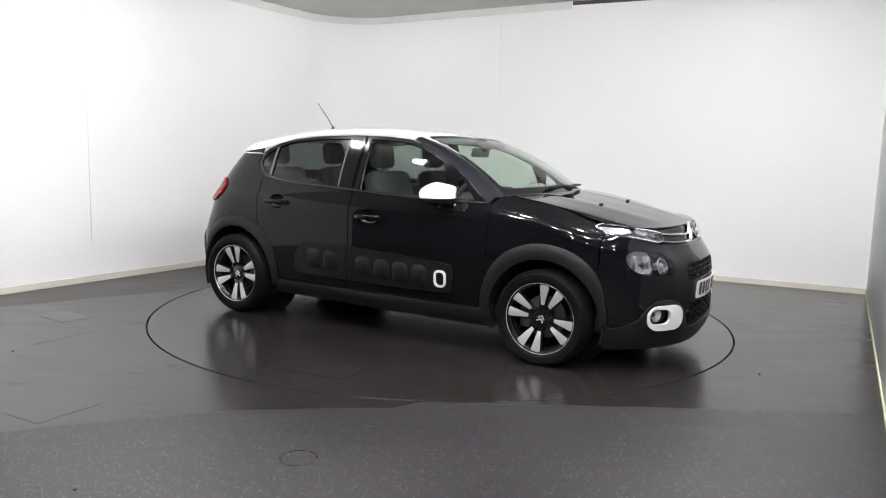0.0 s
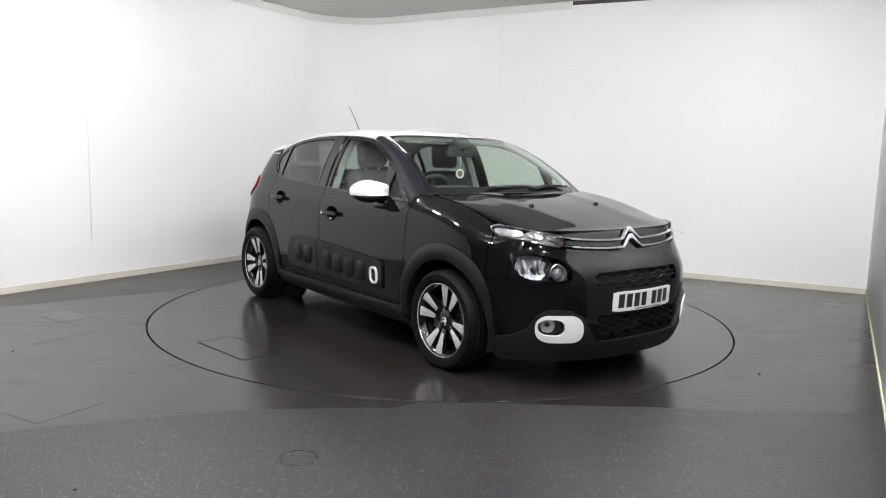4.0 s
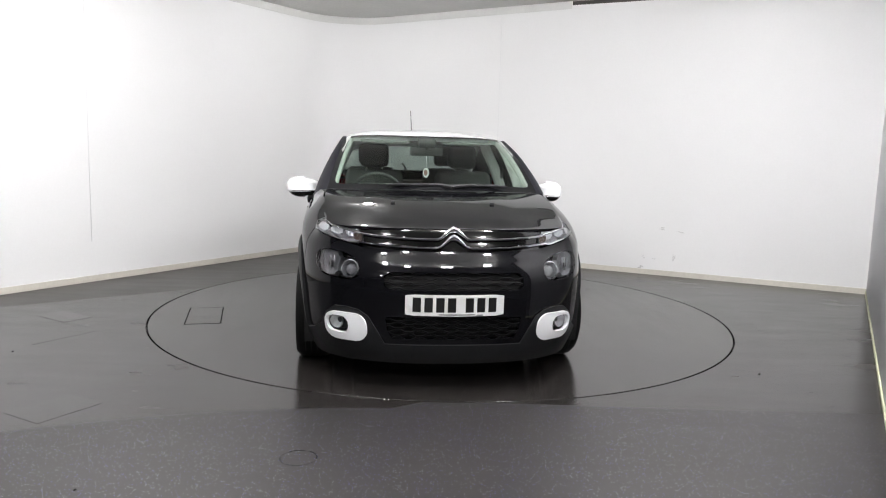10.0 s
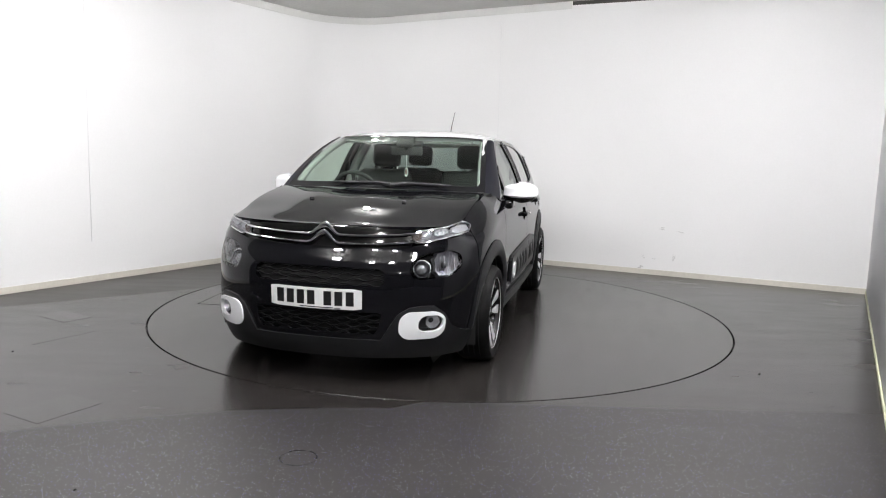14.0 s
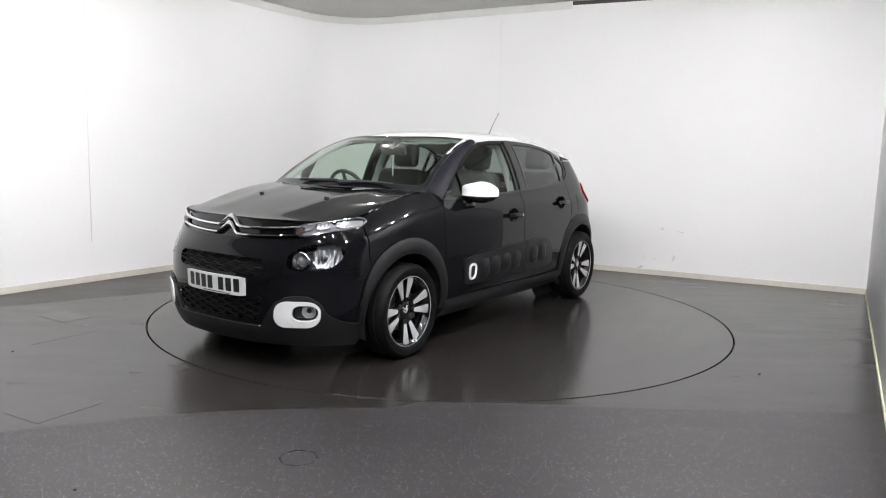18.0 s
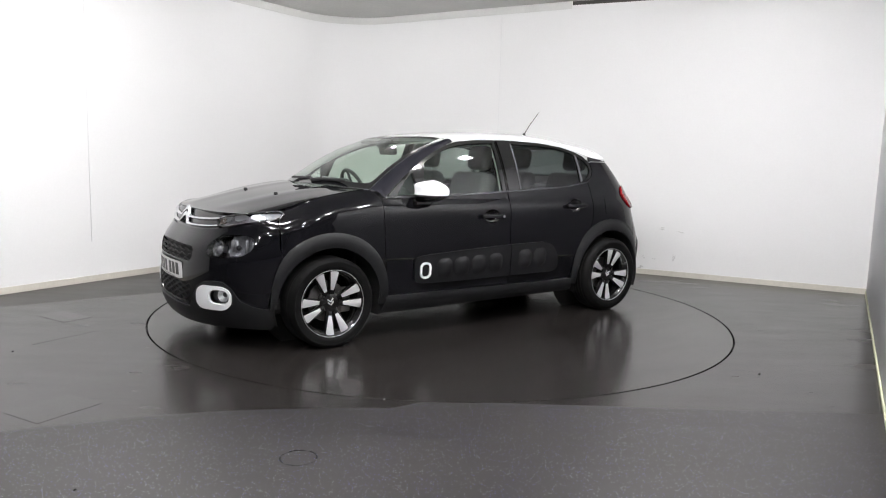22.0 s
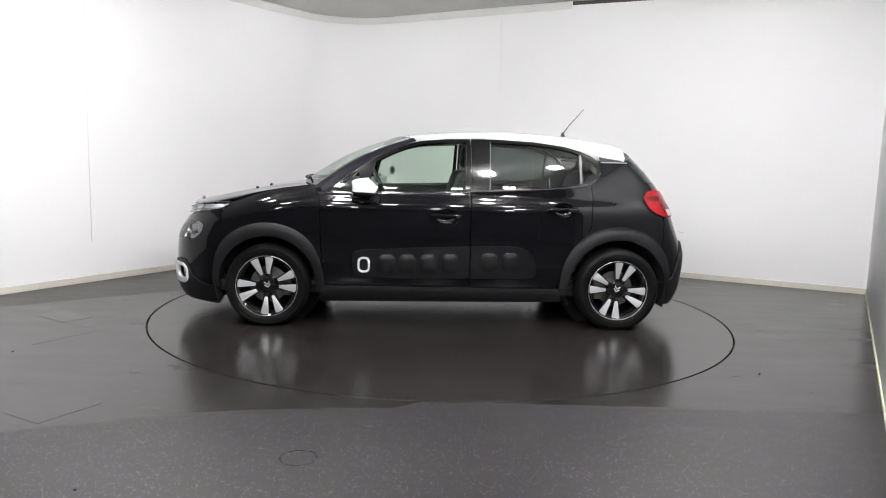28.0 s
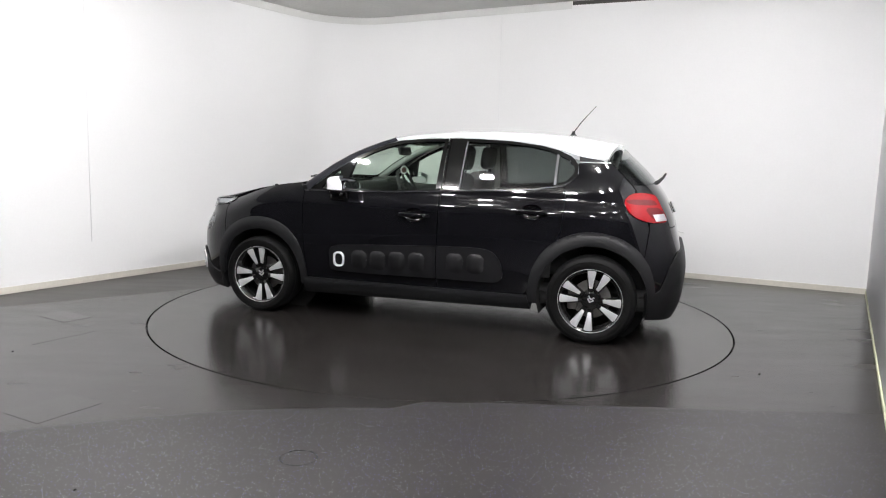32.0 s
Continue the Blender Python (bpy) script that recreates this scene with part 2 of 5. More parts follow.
def tube(points, radius, seg=8, taper=1.0, closed=False):
    """A round bar along points."""
    bm = bmesh.new()
    pts = [Vector(p) for p in points]
    rings = []
    n = len(pts)
    for i, p in enumerate(pts):
        a = pts[(i - 1) % n] if closed else pts[max(i - 1, 0)]
        b = pts[(i + 1) % n] if closed else pts[min(i + 1, n - 1)]
        q = (b - a).to_track_quat("Z", "Y")
        r = radius * (1 + (taper - 1) * i / max(n - 1, 1))
        rings.append([bm.verts.new(p + q @ Vector((r * math.cos(2 * math.pi * k / seg), r * math.sin(2 * math.pi * k / seg), 0))) for k in range(seg)])
    pairs = list(zip(rings, rings[1:])) + ([(rings[-1], rings[0])] if closed else [])
    for a, b in pairs:
        for k in range(seg):
            bm.faces.new((a[k], a[(k + 1) % seg], b[(k + 1) % seg], b[k]))
    if not closed:
        bm.faces.new(rings[0])
        bm.faces.new(rings[-1])
    bmesh.ops.recalc_face_normals(bm, faces=bm.faces)
    return bm


def rounded(w, h, r, n=6, lean=0.0):
    """Outline of a rounded rectangle about the origin."""
    pts = []
    for cx, cy, a0 in ((w / 2 - r, h / 2 - r, 0), (-w / 2 + r, h / 2 - r, 90), (-w / 2 + r, -h / 2 + r, 180), (w / 2 - r, -h / 2 + r, 270)):
        for k in range(n + 1):
            a = radians(a0 + 90 * k / n)
            y = cy + r * math.sin(a)
            pts.append((cx + r * math.cos(a) + lean * y, y))
    return pts


def spline(xs, ys):
    """Natural cubic spline through the knots, straight beyond them."""
    x, y = np.array(xs, float), np.array(ys, float)
    h = np.diff(x)
    n = len(x)
    a = np.zeros((n, n))
    r = np.zeros(n)
    a[0, 0] = a[-1, -1] = 1
    for i in range(1, n - 1):
        a[i, i - 1], a[i, i], a[i, i + 1] = h[i - 1], 2 * (h[i - 1] + h[i]), h[i]
        r[i] = 6 * ((y[i + 1] - y[i]) / h[i] - (y[i] - y[i - 1]) / h[i - 1])
    k = np.linalg.solve(a, r)
    s0 = (y[1] - y[0]) / h[0] - h[0] * k[1] / 6
    s1 = (y[-1] - y[-2]) / h[-1] + h[-1] * k[-2] / 6

    def f(q):
        q = np.asarray(q, float)
        i = np.clip(np.searchsorted(x, q) - 1, 0, n - 2)
        p = np.clip(q, x[0], x[-1])
        u, v = x[i + 1] - p, p - x[i]
        out = (k[i] * u ** 3 + k[i + 1] * v ** 3) / (6 * h[i]) + (y[i] / h[i] - k[i] * h[i] / 6) * u + (y[i + 1] / h[i] - k[i + 1] * h[i] / 6) * v
        return out + np.where(q < x[0], (q - x[0]) * s0, 0) + np.where(q > x[-1], (q - x[-1]) * s1, 0)

    return f


def ease(q, a, b):
    t = np.clip((np.asarray(q, float) - a) / (b - a), 0, 1)
    return t * t * (3 - 2 * t)


# ---------------------------------------------------------------- the studio
WALL_H = 3.0


def ceiling_z(x):
    """The ceiling falls a little towards the left wall."""
    return WALL_H + 0.020 * (x - 1.38)


def sloped(bm):
    for v in bm.verts:
        v.co.z += 0.020 * (v.co.x - 1.38)
    return bm


LEFT_A, LEFT_B = Vector((-5.40, -2.78)), Vector((-1.76, 3.30))
CORNER = Vector((-1.391, 3.913))
RIGHT_CORNER = Vector((4.20, 1.26))
RIGHT_END = Vector((1.85, -3.02))
TABLE_R = 2.2188


def wall_strip(points, thick, z0, z1):
    """A wall along a plan line, its face on the line and its thickness outside."""
    bm = bmesh.new()
    pts = [Vector(p) for p in points]
    rows = []
    for i, p in enumerate(pts):
        a, b = pts[max(i - 1, 0)], pts[min(i + 1, len(pts) - 1)]
        d = (b - a).normalized()
        o = p + Vector((-d.y, d.x)) * thick
        rows.append([bm.verts.new((*p, z0)), bm.verts.new((*p, z1)), bm.verts.new((*o, z1)), bm.verts.new((*o, z0))])
    for a, b in zip(rows, rows[1:]):
        for k in range(4):
            bm.faces.new((a[k], a[(k + 1) % 4], b[(k + 1) % 4], b[k]))
    bm.faces.new(rows[0])
    bm.faces.new(rows[-1])
    bmesh.ops.recalc_face_normals(bm, faces=bm.faces)
    return bm


def arc_corner(a, c, b, radius, n=12):
    """Plan points that round the corner c between the lines from a and to b."""
    d1, d2 = (a - c).normalized(), (b - c).normalized()
    half = d1.angle(d2) / 2
    run = radius / math.tan(half)
    p, q = c + d1 * run, c + d2 * run
    m = c + (d1 + d2).normalized() * (radius / math.sin(half))
    out = []
    a0 = math.atan2(p.y - m.y, p.x - m.x)
    a1 = math.atan2(q.y - m.y, q.x - m.x)
    if a1 - a0 > math.pi:
        a1 -= 2 * math.pi
    if a0 - a1 > math.pi:
        a1 += 2 * math.pi
    for k in range(n + 1):
        t = a0 + (a1 - a0) * k / n
        out.append(m + Vector((math.cos(t), math.sin(t))) * radius)
    return out


back_line = [LEFT_A] + arc_corner(LEFT_A, CORNER, RIGHT_CORNER, 0.80, 18) + [RIGHT_CORNER]
right_line = [RIGHT_CORNER, RIGHT_END]


def structure(name, bm, mat, label, category):
    return tagged(part(name, bm, mat), label, category, kind="structure")


def build_studio():
    structure("wall_back", wall_strip(back_line, 0.12, 0.0, WALL_H + 0.09), M["wall"], "smooth white painted studio wall with a rounded corner", "wall")
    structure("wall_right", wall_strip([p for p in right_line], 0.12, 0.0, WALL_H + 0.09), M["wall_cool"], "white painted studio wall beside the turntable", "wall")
    inner = [Vector((p.x, p.y)) for p in back_line]

    def inset(line, d):
        out = []
        for i, p in enumerate(line):
            a, b = line[max(i - 1, 0)], line[min(i + 1, len(line) - 1)]
            t = (b - a).normalized()
            out.append(p - Vector((-t.y, t.x)) * d)
        return out
    sk = inset(inner, 0.018)
    structure("baseboard_back", wall_strip(sk, 0.016, 0.0, 0.056), M["skirting"], "low cream painted skirting along the white wall", "skirting board")
    structure("baseboard_right", wall_strip(inset(right_line, 0.010), 0.008, 0.0, 0.035), M["tape"], "thin yellowed edging strip along the white wall", "skirting board")
    structure("trim_cove", sloped(wall_strip(inset(inner[:-1] + [Vector((1.38, 2.603))], 0.012), 0.010, 2.915, 2.995)), M["cove"], "narrow painted strip under the ceiling edge", "trim")
    structure("trim_slot", wall_strip(inset([Vector((1.385, 2.601)), Vector((4.19, 1.265))], 0.006), 0.004, 2.955, 2.998), M["dark_beam"], "dark gap between the white wall and the ceiling", "trim")
    # floor with the round opening of the turntable
    bm = bmesh.new()
    seg = 180
    rings = []
    for r in (TABLE_R + 0.013, 2.6, 4.0, 7.0, 14.0):
        rings.append([bm.verts.new((r * math.cos(2 * math.pi * k / seg), r * math.sin(2 * math.pi * k / seg), 0)) for k in range(seg)])
    for a, b in zip(rings, rings[1:]):
        for k in range(seg):
            bm.faces.new((a[k], b[k], b[(k + 1) % seg], a[(k + 1) % seg]))
    edge = [bm.verts.new((v.co.x, v.co.y, -0.06)) for v in rings[0]]
    for k in range(seg):
        bm.faces.new((edge[k], rings[0][k], rings[0][(k + 1) % seg], edge[(k + 1) % seg]))
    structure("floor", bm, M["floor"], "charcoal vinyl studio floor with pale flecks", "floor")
    structure("floor_pit", lathe([(0.0, -0.061), (TABLE_R + 0.2, -0.061), (TABLE_R + 0.2, -0.07)], 96), M["pit"], "black bottom of the turntable groove", "floor")
    # ceiling, assumed hall behind the camera with its dimness put into the colour
    bm = sloped(box(24, 24, 0.1, at=(0, 0, WALL_H + 0.05)))
    structure("ceiling", bm, M["ceiling"], "grey-white plastered studio ceiling", "ceiling")
    hall = [Vector((1.85, -3.02)), Vector((3.6, -3.7)), Vector((3.6, -10.5)), Vector((-6.5, -10.5)), Vector((-6.5, -3.2)), Vector((-5.40, -2.78))]
    structure("wall_hall", wall_strip(hall, 0.12, 0.0, WALL_H + 0.09), M["hall"], "unseen wall of the assumed hall before the studio, coloured dark for its lack of light", "wall")


def hatch(name, bmlabel, corners, frame_w, mat, parent=None):
    """A floor hatch: a thin lid with a shadow gap around it, given by two sides of its rectangle."""
    o, a, b = (Vector((*c, 0)) for c in corners)
    ux, uy = (a - o), (b - o)
    w, h = ux.length, uy.length
    ang = math.atan2(ux.y, ux.x)
    c = o + ux / 2 + uy / 2
    base = tagged(new(name), bmlabel, "floor hatch") if parent is None else new(name)
    base.matrix_basis = Matrix.Translation((c.x, c.y, 0)) @ Matrix.Rotation(ang, 4, "Z")
    if parent is not None:
        base.parent = parent
    g = frame_w
    rim = bmesh.new()
    for sx, sy, px, py in ((w + 2 * g, g, 0, h / 2 + g / 2), (w + 2 * g, g, 0, -h / 2 - g / 2), (g, h, w / 2 + g / 2, 0), (g, h, -w / 2 - g / 2, 0)):
        rim = join(rim, box(sx, sy, 0.0010, at=(px, py, 0.0003)))
    part("gap", rim, M["seam" if parent else "faint_seam"], base, angle=0)
    part("lid", box(w, h, 0.0022, at=(0, 0, 0.0001)), mat, base, angle=0)
    return base


def build_floor_cover():
    """A round flush cover in the vinyl before the turntable."""
    c = thing("floor_cover", "small round vinyl-covered floor cover", "floor cover")
    part("ring_gap", lathe([(0.072, 0.0), (0.073, 0.0016), (0.077, 0.0016), (0.078, 0.0)], 40), M["faint_seam"], c)
    c.matrix_basis = pose(-0.57, -2.95, 0.0002)


def build_floor_marks():
    for a, b in (((-2.56, -1.37), (-2.34, -0.98)),):
        a, b = Vector(a), Vector(b)
        d = b - a
        bm = box(d.length, 0.0025, 0.0008, at=(0, 0, 0.0003))
        moved(bm, Matrix.Translation((*((a + b) / 2), 0)) @ Matrix.Rotation(math.atan2(d.y, d.x), 4, "Z"))
        structure("floor_seam", bm, M["faint_seam"], "fine worn seam in the charcoal vinyl", "floor seam")
    rng = random.Random(4)
    bm = bmesh.new()
    for x, y in ((-2.59, -1.53), (1.92, -1.58), (-1.32, -3.285)):
        bm = join(bm, moved(box(0.012, 0.008, 0.005, 0.002, 1), Matrix.Translation((x, y, 0.002)) @ Matrix.Rotation(rng.uniform(0, 3), 4, "Z")))
    crumbs = part("floor_crumbs", bm, M["seam"])
    tagged(crumbs, "tiny dark crumbs scattered on the vinyl floor", "crumbs", kind="stuff")


def build_wall_marks():
    """Filled board joints and a few scuffs on the white walls."""
    def on_wall(a, b, f, z, w, h, lift):
        d = (b - a).normalized()
        p = a + (b - a) * f + Vector((d.y, -d.x)) * lift
        return moved(box(w, 0.0012, h), Matrix.Translation((p.x, p.y, z)) @ Matrix.Rotation(math.atan2(d.y, d.x), 4, "Z"))
    for name, a, b, f in (("wall_joint", LEFT_A, CORNER, JOINT_L), ("wall_joint", CORNER, RIGHT_CORNER, 0.36)):
        structure(name, on_wall(a, b, f, 1.62, 0.006, 2.5, 0.0008), M["joint"], "faint filled joint between white wall boards", "wall joint")
    rng = random.Random(9)
    bm = bmesh.new()
    for f, z, w, h in SCUFFS:
        for k in range(3):
            bm = join(bm, on_wall(CORNER, RIGHT_CORNER, f + rng.uniform(-0.004, 0.004), z + rng.uniform(-0.015, 0.015), w * rng.uniform(0.4, 1), h * rng.uniform(0.4, 1), 0.0009 + 0.0004 * k))
    tagged(part("wall_scuffs", bm, M["scuff"]), "small grey scuff marks on the white wall", "scuff marks", kind="stuff")


SCUFFS = ((0.669, 0.179, 0.012, 0.012), (0.6455, 0.077, 0.05, 0.010), (0.6815, 0.518, 0.06, 0.006), (0.711, 0.499, 0.05, 0.004), (0.704, 0.217, 0.006, 0.08), (0.65, 0.19, 0.02, 0.006))
JOINT_L = 0.539


def build_lamps():
    """A ring of square ceiling panels round the turntable, with added fill lights beyond it."""
    def one(w, label):
        e = thing("ceiling_light", label, "ceiling light", group="studio ceiling lights")
        fr = bmesh.new()
        h = w / 2 - 0.01
        for sx, sy, px, py in ((w, 0.02, 0, h), (w, 0.02, 0, -h), (0.02, w - 0.04, h, 0), (0.02, w - 0.04, -h, 0)):
            fr = join(fr, box(sx, sy, 0.02, at=(px, py, -0.010)))
        part("frame", fr, M["lamp_frame"], e)
        part("diffuser", box(w - 0.05, w - 0.05, 0.07, 0.012, 2, at=(0, 0, -0.042)), M["lamp_glow"], e)
        return e
    first = one(0.20, "square white surface-mounted ceiling light out of view, switched on")
    spots = LAMP_SPOTS
    first.matrix_basis = pose(spots[0][0], spots[0][1], ceiling_z(spots[0][0]) - 0.002, 0, 0, spots[0][2])
    for s in spots[1:]:
        copy_thing(first, pose(s[0], s[1], ceiling_z(s[0]) - 0.002, 0, 0, s[2]))
    # added fill light, out of view, lifts the dark rounded corner
    small = one(0.112, "small square fill light added out of view near the rounded corner, switched on")
    small.matrix_basis = pose(-1.0, 2.12, ceiling_z(-1.0) - 0.002, 0, 0, 30)


LAMP_SPOTS = [(2.15 * math.cos(radians(a)) - 0.05, 1.9 * math.sin(radians(a)) - 0.60, a) for a in (-180, -155, -112.5, -67.5, -45, -22.5, 0)]
LAMP_SPOTS += [(x, -3.65 + 0.24 * (x + 0.1) ** 2, 14 * x) for x in (-1.75, -0.95, -0.30, 0.55, 1.20)]
# added fill lights in the hall, unseen, spread light evenly over the walls
LAMP_SPOTS += [(x, -5.2, 0) for x in (-1.2, 1.8)] + [(x, -6.8, 0) for x in (-2.2, -0.8, 0.6, 2.0)]

# ---------------------------------------------------------------- the hatchback: one smooth body surface, cut into panels
# Car space: x forward, y to the car's left, z up; origin on the ground midway between the axles.
XW, XV = 1.20, -1.20
PN, PM = 0.77, 0.63
HUB_Z, TYRE_R = 0.300, 0.303
nose_x = spline([0.14, 0.20, 0.28, 0.40, 0.55, 0.63, 0.68, 0.74, 0.80, 0.86, 0.92], [2.005, 2.040, 2.060, 2.064, 2.058, 2.042, 2.014, 1.972, 1.946, 1.922, 1.87])
tail_x = spline([0.15, 0.25, 0.38, 0.50, 0.57, 0.66, 0.78, 0.88, 0.98, 1.08, 1.20, 1.33, 1.42], [-1.79, -1.835, -1.857, -1.865, -1.858, -1.83, -1.795, -1.765, -1.715, -1.645, -1.535, -1.395, -1.31])
half_w = spline([0.16, 0.22, 0.30, 0.42, 0.60, 0.75, 0.85, 0.885, 0.91, 0.95, 1.0, 1.1, 1.2, 1.3, 1.38, 1.45], [0.775, 0.80, 0.826, 0.842, 0.849, 0.846, 0.841, 0.834, 0.824, 0.803, 0.786, 0.750, 0.706, 0.652, 0.600, 0.545])
fender_z = spline([0.9, 1.02, 1.18, 1.46, 1.6, 1.75, 1.95], [1.014, 1.004, 0.982, 0.924, 0.888, 0.864, 0.852])
hood_z = spline([0.95, 1.16, 1.3, 1.52, 1.75, 1.87, 1.95], [1.032, 1.004, 0.984, 0.944, 0.894, 0.868, 0.850])
belt_z = spline([0.95, 0.57, 0.17, -0.2, -0.65, -0.85, -1.05][::-1], [0.958, 0.962, 0.975, 0.995, 1.019, 1.034, 1.06][::-1])
eave_z = spline([0.36, 0.19, -0.33, -0.70, -0.92, -1.06, -1.18, -1.32, -1.45][::-1], [1.345, 1.366, 1.382, 1.366, 1.334, 1.292, 1.262, 1.252, 1.25][::-1])
roof_z = spline([0.40, 0.15, -0.08, -0.31, -0.54, -0.78, -1.01, -1.25, -1.5][::-1], [1.376, 1.417, 1.437, 1.446, 1.446, 1.438, 1.418, 1.384, 1.325][::-1])


def body(u, z):
    """The body's side surface. u runs round half the plan: 0 at the nose, 90 to 330 along the side, 420 at the tail."""
    u, z = np.broadcast_arrays(np.asarray(u, float), np.asarray(z, float))
    a = np.radians(np.clip(u, 0, 90))
    b = np.radians(np.clip(u - 330, 0, 90))
    ca, sa = np.clip(np.cos(a), 0, 1) ** PM, np.clip(np.sin(a), 0, 1) ** PN
    cb, sb = np.clip(np.cos(b), 0, 1) ** (0.36 + 0.20 * ease(z, 0.6, 1.0)), np.clip(np.sin(b), 0, 1) ** 0.64
    front = XW + (nose_x(z) - XW) * ca
    back = XV + (tail_x(z) - XV) * sb
    x = np.where(u <= 90, front, np.where(u <= 330, XW - (u - 90) / 100, back))
    ref = np.where(u <= 90, XW + 0.85 * ca, np.where(u <= 330, x, XV - 0.66 * sb))
    w = half_w(z) * (1 - np.where(ref > 0, 0.006, 0.018) * ref ** 2)
    # front wings turn over to the bonnet
    top = fender_z(ref)
    low = top - 0.16
    q = np.clip((z - low) / (top - low), 0, 1.15)
    curl = 0.715 + (np.minimum(half_w(low), 0.85) - 0.012 - 0.715) * (1 - q ** 2.3)
    k = ease(ref, 0.80, 1.08) * (1 - ease(ref, 1.62, 1.90)) * ease(z, low - 0.07, low + 0.06)
    w = w * (1 - k) + np.minimum(w, curl) * k
    y = w * np.where(u <= 90, sa, np.where(u <= 330, 1.0, cb))
    return np.stack([x, y, z + 0 * x], -1)


def seek(axis, value, z, lo, hi):
    """The u at which the surface reaches the value of x or y at height z."""
    sign = -1 if axis == 0 or lo >= 330 else 1
    for _ in range(40):
        mid = (lo + hi) / 2
        if sign * (float(body(mid, z)[axis]) - value) < 0:
            lo = mid
        else:
            hi = mid
    return (lo + hi) / 2


def sx(x, z):
    return (seek(0, x, z, 12, 418), z)


def sy(y, z):
    return (0.0, z) if y == 0 else (seek(1, y, z, 0, 88), z)


def ry(y, z):
    return (420.0, z) if y == 0 else (seek(1, y, z, 332, 420), z)


def xs(*pairs):
    return [sx(*p) for p in pairs]


def arch(cx, r, a0, a1, n=18, cz=0.30):
    return [sx(cx + r * math.cos(radians(a0 + (a1 - a0) * k / n)), cz + r * math.sin(radians(a0 + (a1 - a0) * k / n))) for k in range(n + 1)]


def flare(cx, r, low, a0, a1, n=24, cz=0.30):
    """An arch whose radius shrinks to low towards its two feet."""
    out = []
    for k in range(n + 1):
        a = a0 + (a1 - a0) * k / n
        q = r - (r - low[0]) * (1 - float(ease(a, 0, 55))) - (r - low[1]) * float(ease(a, 118, 178))
        out.append(sx(cx + q * math.cos(radians(a)), cz + q * math.sin(radians(a))))
    return out


def blob(points, rounds=2):
    """Cut a closed outline's corners round."""
    pts = list(points)
    for _ in range(rounds):
        out = []
        for i, p in enumerate(pts):
            q = pts[(i + 1) % len(pts)]
            out += [(0.78 * p[0] + 0.22 * q[0], 0.78 * p[1] + 0.22 * q[1]), (0.22 * p[0] + 0.78 * q[0], 0.22 * p[1] + 0.78 * q[1])]
        pts = out
    return pts


def inside(p, poly):
    x, y = p
    hit = False
    for (x0, y0), (x1, y1) in zip(poly, poly[1:] + poly[:1]):
        if (y0 > y) != (y1 > y) and x < (x1 - x0) * (y - y0) / (y1 - y0) + x0:
            hit = not hit
    return hit


SHEETS = {}


def cut_sheet(outline, holes, da, db):
    """A flat grid, cut along the outlines: its points, faces and rim. Kept, since the two sides share it."""
    key = (tuple(outline), tuple(tuple(h) for h in holes), da, db)
    if key not in SHEETS:
        bm = make_sheet(outline, holes, da, db)
        bm.verts.index_update()
        ab = np.array([v.co[:2] for v in bm.verts])
        faces = [[v.index for v in f.verts] for f in bm.faces]
        for f in faces:
            turn = sum(ab[a][0] * ab[b][1] - ab[b][0] * ab[a][1] for a, b in zip(f, f[1:] + f[:1]))
            if turn < 0:
                f.reverse()
        rim = []
        for e in bm.edges:
            if len(e.link_faces) == 1:
                # the face lies to the left of i, j
                i, j = e.verts
                c = e.link_faces[0].calc_center_median()
                if (j.co - i.co).cross(c - i.co).z < 0:
                    i, j = j, i
                rim.append((i.index, j.index))
        bm.free()
        SHEETS[key] = (ab, faces, rim)
    return SHEETS[key]


